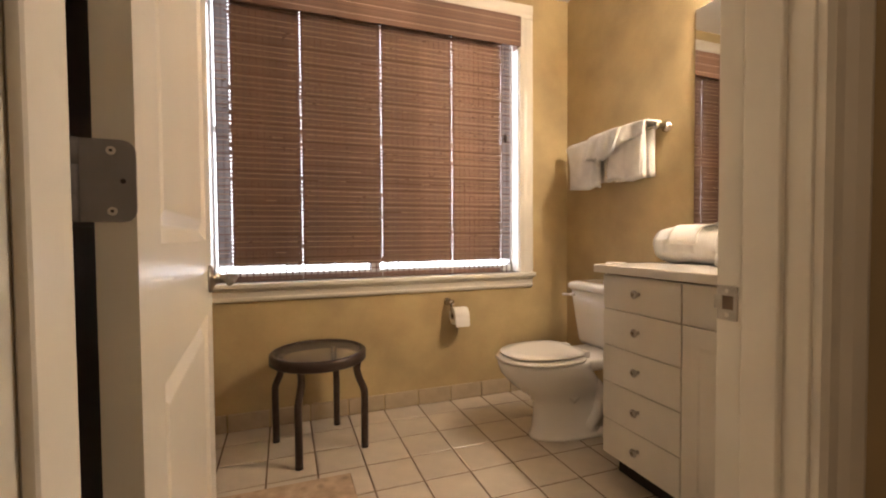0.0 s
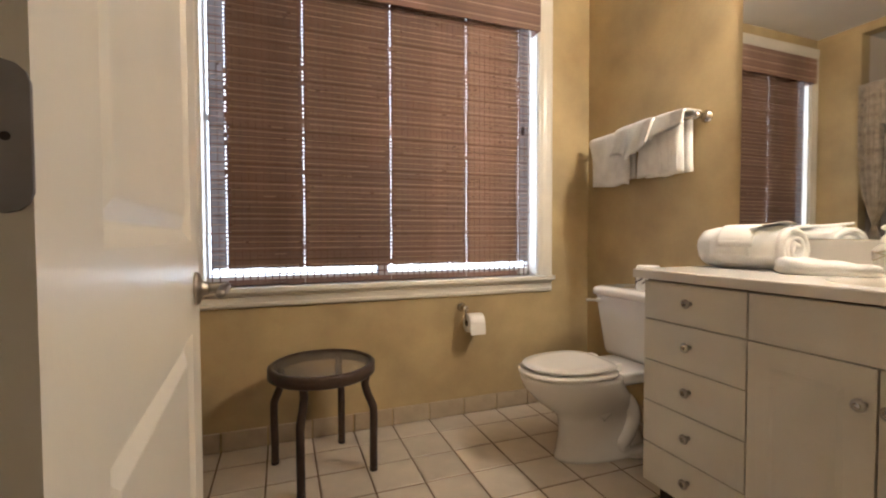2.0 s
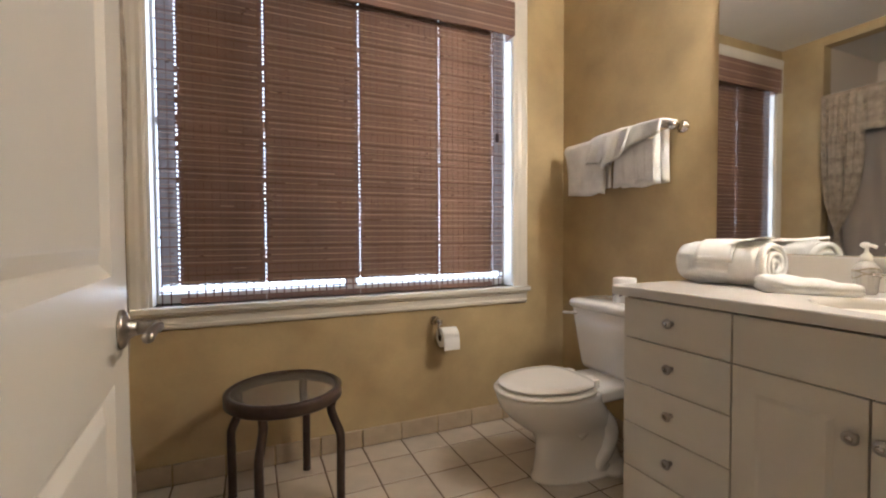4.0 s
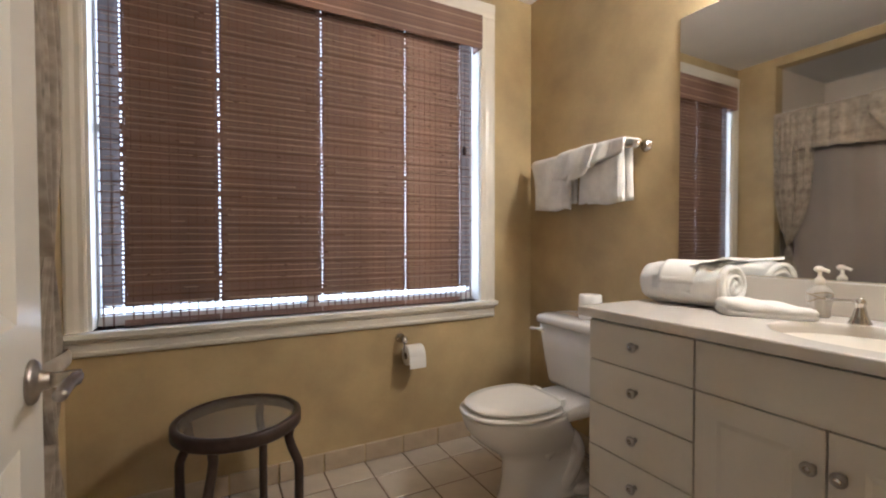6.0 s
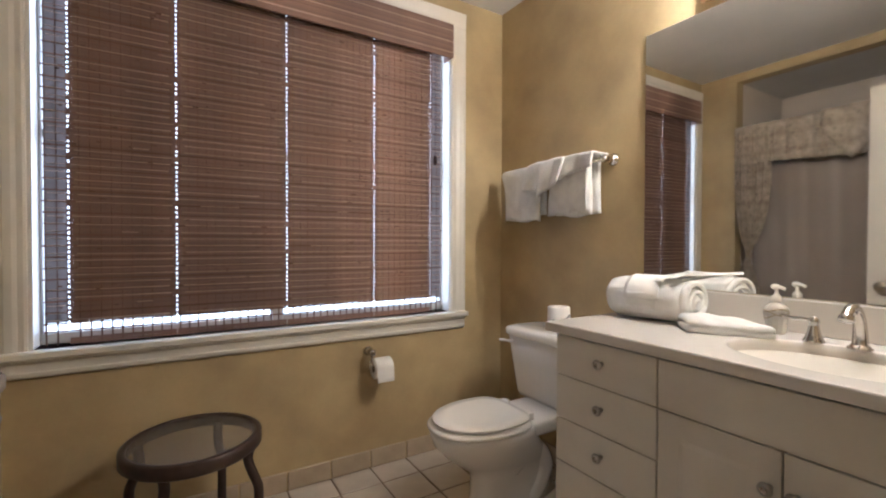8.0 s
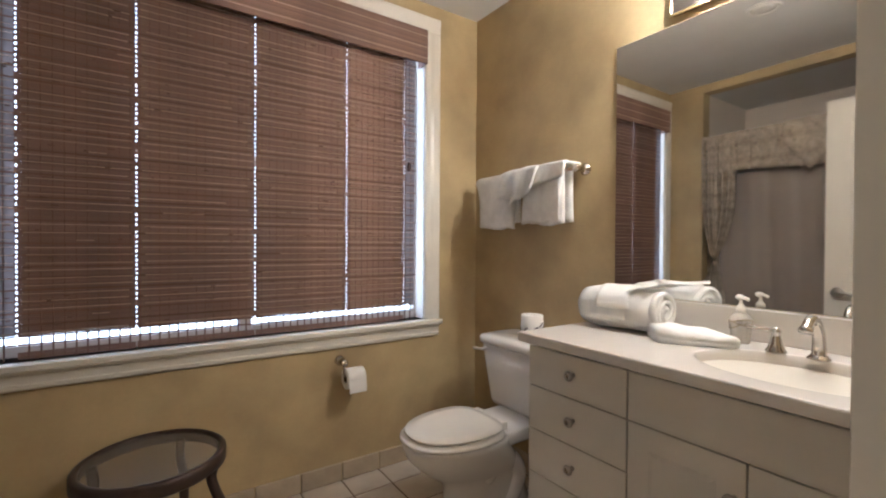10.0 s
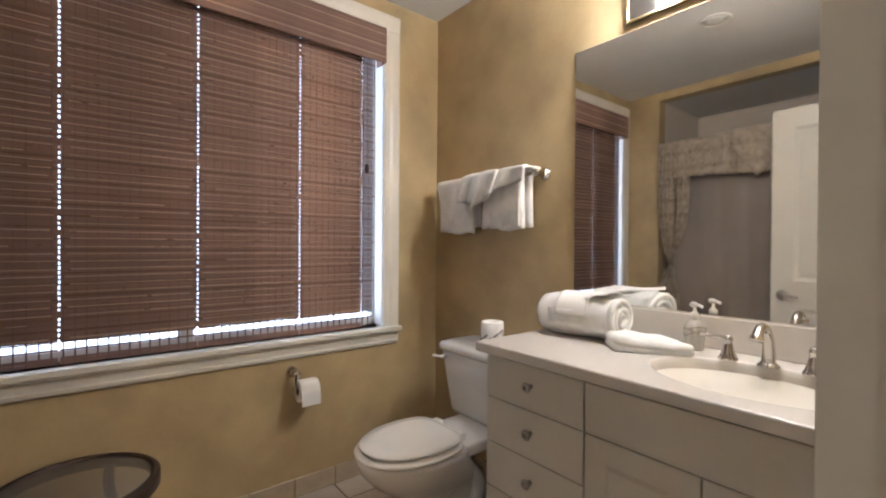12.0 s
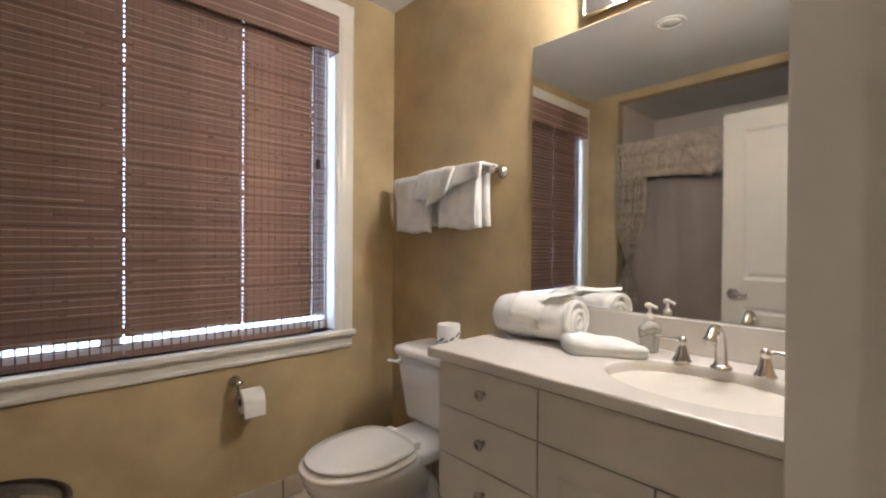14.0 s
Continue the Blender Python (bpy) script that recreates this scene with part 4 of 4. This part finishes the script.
for z, e in ((0.0, -0.002), (0.003, 0.002), (0.012, 0.004), (0.0160, -0.002), (0.0190, 0.003), (0.029, 0.002), (0.035, -0.003), (0.0385, -0.011), (0.0400, -0.026), (0.0405, -0.050)):
    ring = []
    for k in range(56):
        a = 2 * math.pi * k / 56
        c, s = math.cos(a), math.sin(a)
        q = (abs(c) ** 8 + abs(s) ** 8) ** (-1 / 8)
        x, y = (0.064 + e) * c * q, (0.108 + e) * s * q
        slope = 0.78 + 0.45 * (0.5 + y / 0.21) + 0.09 * math.sin(34 * x + 21 * y) + 0.06 * math.sin(70 * y - 25 * x)
        ring.append(Vector((x + 0.12 * y + 0.003 * math.sin(25 * y), y, z * slope)))
    rings.append(ring)
part("cloth", loft(rings), M_TOWEL, cl, "", True)

# ---- round side table ----
SX, SY, SR, SH = 0.334, 2.515, 0.214, 0.440
tab = empty("side_table", SX, SY, 0, "small round bronze metal side table with glass top", "side table")
part("rim", lathe([(SR - 0.022, SH - 0.004), (SR - 0.022, SH), (SR - 0.010, SH + 0.003), (SR, SH - 0.004), (SR, SH - 0.040), (SR - 0.008, SH - 0.046), (SR - 0.020, SH - 0.042), (SR - 0.022, SH - 0.012), (SR - 0.022, SH - 0.004)], 56, caps=False), M_IRON, tab, "", True)
part("glass_top", lathe([(SR - 0.021, SH - 0.011), (SR - 0.021, SH - 0.005), (0.001, SH - 0.005)], 48), M_TABLEGLASS, tab, "obscure brown-tinted glass")
for a in (-117, -27, 63, 153):
    c, s = math.cos(radians(a)), math.sin(radians(a))
    line = smooth_line([((SR - rr) * c, (SR - rr) * s, z) for rr, z in ((0.026, SH - 0.03), (0.031, SH - 0.06), (0.034, SH - 0.085), (0.022, SH - 0.125), (0.004, SH - 0.165), (-0.002, SH - 0.20), (0.0, 0.10), (0.0, 0.006))], 4)
    leg = part("leg", tube(line, 0.0160, 12), M_IRON, tab, "", True)
    part("foot_cap", lathe([(0.0162, 0), (0.0162, 0.012), (0.015, 0.015)], 12, m=pose(SR * c, SR * s, 0)), M_DARK, leg)

# ---- tub, rod and curtains ----
tub = empty("bathtub", -0.62, 1.755, 0, "white built-in bathtub behind the shower curtain", "bathtub")
TO = (-0.62, 1.755, 0)
t = bmesh.new()
def tubring(x0, x1, y0, y1, z, r):
    out = []
    for cx, cy, a0 in ((x1 - r, y1 - r, 0), (x0 + r, y1 - r, 90), (x0 + r, y0 + r, 180), (x1 - r, y0 + r, 270)):
        out += [Vector((cx + r * math.cos(radians(a0 + 15 * k)), cy + r * math.sin(radians(a0 + 15 * k)), z)) for k in range(7)]
    return out
X0, X1, T0, T1 = AX + 0.003, XL - 0.012, AY0 + 0.003, AY1 - 0.003
loft([tubring(X0, X1, T0, T1, 0, 0.004), tubring(X0, X1, T0, T1, 0.41, 0.004), tubring(X0 + 0.01, X1 - 0.008, T0 + 0.01, T1 - 0.01, 0.42, 0.006), tubring(X0 + 0.06, X1 - 0.08, T0 + 0.08, T1 - 0.08, 0.42, 0.12), tubring(X0 + 0.08, X1 - 0.10, T0 + 0.11, T1 - 0.11, 0.39, 0.12), tubring(X0 + 0.13, X1 - 0.15, T0 + 0.2, T1 - 0.2, 0.08, 0.10)], bm=t)
part("shell", at(TO, t), M_CHINA, tub, "", True)
rod = empty("curtain_rod", -0.235, 1.755, 1.985, "white shower curtain rod across the alcove", "curtain rod")
part("pole", tube([(0, AY0 - 1.755, 0), (0, AY1 - 1.755, 0)], 0.0125, 14), M_CHINA, rod, "", True)
for y, s in ((AY0 - 1.755, 1), (AY1 - 1.755, -1)):
    part("flange", lathe([(0.028, 0), (0.028, 0.006), (0.018, 0.016)], 18, m=pose(0, y, 0, -90 * s)), M_CHINA, rod, "", True)


def hanging(y0, y1, ztop, zbot, amp, waves, x0, thick=0.004, nz=20, pinch=None, ny=110, seed=0, hem=0.0):
    """A pleated sheet hung along y. pinch: (z, y, width) of a tie-back."""
    ph = seed * 1.7
    front, rear = [], []
    for i in range(nz + 1):
        z = ztop + (zbot - ztop) * i / nz
        row, row2 = [], []
        for j in range(ny + 1):
            u = j / ny
            y, a = y0 + (y1 - y0) * u, amp * (0.45 + 0.55 * min(1, i / 4))
            if pinch:
                pz, py, pw = pinch
                d = (z - pz) / (0.62 if z > pz else 0.42)
                k = math.exp(-d * d * 2.2)
                y = y + ((py + (u - 0.5) * pw) - y) * k
                a *= 1 - 0.35 * k
            x = x0 + a * math.sin(2 * math.pi * waves * u + ph) + 0.35 * a * math.sin(2 * math.pi * waves * 2.3 * u + 1.3 * ph + z * 2)
            zz = z + (hem * math.sin(math.pi * u * 3) if i == nz else 0)
            row.append(Vector((x, y, zz)))
            row2.append(Vector((x - thick, y, zz)))
        front.append(row)
        rear.append(row2)
    return loft([a + q[::-1] for a, q in zip(front, rear)])


cur = empty("shower_curtain", -0.20, 2.40, 1.985, "beige printed shower curtain tied back beside the tub", "shower curtain")
CO = (-0.20, 2.40, 1.985)
part("panel", at(CO, hanging(2.515, 2.27, 1.965, 0.10, 0.024, 5, -0.168, pinch=(0.70, 2.43, 0.20))), M_CURTAIN, cur, "", True)
part("tieback", at(CO, loft([[Vector((-0.172 + (0.028 + e) * math.cos(2 * math.pi * i / 28), 2.430 + (0.070 + e) * math.sin(2 * math.pi * i / 28), z + 0.02 * math.cos(2 * math.pi * i / 28))) for i in range(28)] for z, e in ((0.675, 0.020), (0.685, 0.027), (0.715, 0.027), (0.725, 0.020))], cap0=False, cap1=False)), M_CURTAIN, cur, "", True)
valc = empty("curtain_valance", -0.20, 1.80, 1.985, "beige gathered valance over the shower curtain", "valance")
VC = (-0.20, 1.80, 1.985)
part("skirt", at(VC, hanging(2.515, 1.00, 1.995, 1.695, 0.010, 15, -0.165, nz=10, ny=240, seed=2, hem=0.012)), M_CURTAIN, valc, "", True)
def jabot(u, f, off):
    """Swag tail: gathered at the top, pointed below, with two soft folds."""
    drop = 0.10 + 0.25 * (1 - abs(2 * u - 1)) ** 0.8
    return Vector((-0.134 - off + (0.006 + 0.012 * f) * math.sin(u * 15), 1.97 - 0.30 * u + 0.03 * f * (0.5 - u), 1.998 - drop * f))


part("jabot", at(VC, loft([[jabot(k / 18, i / 6, 0) for i in range(7)] + [jabot(k / 18, i / 6, 0.005) for i in range(6, -1, -1)] for k in range(19)])), M_CURTAIN, valc, "", True)
lin = empty("curtain_liner", -0.26, 1.70, 1.985, "plain pale shower liner drawn across the tub", "shower liner")
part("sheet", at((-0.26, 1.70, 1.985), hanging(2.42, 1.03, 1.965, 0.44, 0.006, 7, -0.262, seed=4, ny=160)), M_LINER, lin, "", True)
rings_at = [2.48 - 0.12 * k for k in range(12)]
for y in rings_at:
    part("ring", tube([(0.026 - 0.026 + 0.02 * math.cos(2 * math.pi * k / 12) + 0.025, y - 1.70, 0.018 * math.sin(2 * math.pi * k / 12)) for k in range(13)], 0.0018, 6), M_CHINA, lin)

# ---- tall dark cabinet, added to darken the gap behind the door ----
M_GAPFILL = mat("gap_filler_dark", (0.085, 0.038, 0.028), rough=0.45, vary=0.2, scale=5, grain=90, bump=0.15, stretch=(3, 3, 0.3))
dc = empty("gap_filler_cabinet", -0.148, 1.42, 0, "tall dark cabinet added to darken the gap behind the open door", "cabinet")
part("body", box(-0.066, 0.050, -0.22, 0.21, 0.06, 1.98, 0.004), M_GAPFILL, dc)
part("plinth", box(-0.060, 0.040, -0.21, 0.20, 0.0, 0.06), M_GAPFILL, dc)
part("top", box(-0.068, 0.060, -0.228, 0.218, 1.98, 2.00, 0.004), M_GAPFILL, dc)
for z0, z1 in ((0.08, 0.98), (1.0, 1.96)):
    d = part("cabinet_door", box(0.050, 0.062, -0.212, 0.202, z0, z1, 0.003), M_GAPFILL, dc)
    part("knob", lathe([(0.006, 0), (0.005, 0.006), (0.010, 0.011), (0.001, 0.016)], 14, m=pose(0.062, 0.17, z0 + 0.45, 0, 90)), M_NICKEL, d, "", True)

# ---- bath mat ----
rug = empty("bath_mat", 0.10, 1.90, 0.0, "beige patterned bath mat on the floor tiles", "bath mat")
MAT_X0, MAT_X1, MAT_Y0, MAT_Y1 = -0.17, 0.43, 1.80, 2.20
t = box(MAT_X0 - 0.10, MAT_X1 - 0.10, MAT_Y0 - 1.90, MAT_Y1 - 1.90, 0.0025, 0.014, 0.005, 2)
part("pile", t, M_RUG, rug)

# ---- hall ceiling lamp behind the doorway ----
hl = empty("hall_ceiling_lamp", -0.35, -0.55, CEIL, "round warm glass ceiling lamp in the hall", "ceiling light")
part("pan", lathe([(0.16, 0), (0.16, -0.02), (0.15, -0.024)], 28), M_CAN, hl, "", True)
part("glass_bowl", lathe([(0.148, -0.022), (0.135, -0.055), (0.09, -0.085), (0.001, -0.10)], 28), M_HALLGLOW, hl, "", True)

# ---- floor tiles, base tiles ----
P, JT = 0.1955, 0.0070
floor_ob = bpy.data.objects["floor"]
rnd = random.Random(3)


def tile_mesh(w, d, h, name, material):
    me = bpy.data.meshes.new(name)
    c = 0.0022
    v = [(0, 0, -h), (w, 0, -h), (w, d, -h), (0, d, -h), (0, 0, -c), (w, 0, -c), (w, d, -c), (0, d, -c), (c, c, 0), (w - c, c, 0), (w - c, d - c, 0), (c, d - c, 0)]
    f = [(0, 1, 5, 4), (1, 2, 6, 5), (2, 3, 7, 6), (3, 0, 4, 7), (4, 5, 9, 8), (5, 6, 10, 9), (6, 7, 11, 10), (7, 4, 8, 11), (8, 9, 10, 11)]
    me.from_pydata(v, [], f)
    me.materials.append(material)
    return me


cache = {}
TX, TYY = 0.893, 2.452
i0, i1 = math.floor((XL - TX) / P), math.ceil((XR - TX) / P)
j0, j1 = math.floor((0.40 - TYY) / P), math.ceil((YW - TYY) / P)
for i in range(i0, i1):
    for j in range(j0, j1):
        x0, x1 = max(XL - 0.09, TX + i * P + JT / 2), min(XR, TX + (i + 1) * P - JT / 2)
        y0, y1 = max(0.42, TYY + j * P + JT / 2), min(YW, TYY + (j + 1) * P - JT / 2)
        if x1 - x0 < 0.02 or y1 - y0 < 0.02:
            continue
        key = (round(x1 - x0, 4), round(y1 - y0, 4))
        if key not in cache:
            cache[key] = tile_mesh(x1 - x0, y1 - y0, 0.005, "tile", M_TILE)
        ob = new("tile", cache[key])
        ob.parent = floor_ob
        ob.location = (x0, y0, rnd.uniform(-0.0004, 0.0004))
        ob.rotation_euler = (rnd.uniform(-0.0012, 0.0012), rnd.uniform(-0.0012, 0.0012), 0)
# tile skirting on the window wall and the east wall
wn_ob, we_ob = bpy.data.objects["wall_north"], bpy.data.objects["wall_east"]
for i in range(i0, i1):
    x0, x1 = max(XL + 0.002, TX + i * P + JT / 2), min(XR - 0.01, TX + (i + 1) * P - JT / 2)
    if x1 - x0 > 0.02:
        key = ("b", round(x1 - x0, 4))
        if key not in cache:
            cache[key] = tile_mesh(x1 - x0, 0.085, 0.008, "base_tile", M_BASETILE)
        ob = new("base_tile", cache[key])
        ob.parent = wn_ob
        ob.matrix_basis = pose(x0, YW - 0.009, 0.004, 90)
for j in range(j0, j1):
    y0, y1 = max(VY1 + 0.01, TYY + j * P + JT / 2), min(YW - 0.01, TYY + (j + 1) * P - JT / 2)
    if y1 - y0 > 0.02:
        key = ("b", round(y1 - y0, 4))
        if key not in cache:
            cache[key] = tile_mesh(y1 - y0, 0.085, 0.008, "base_tile", M_BASETILE)
        ob = new("base_tile", cache[key])
        ob.parent = we_ob
        ob.matrix_basis = pose(XR - 0.009, y1, 0.004, 90, 0, -90)
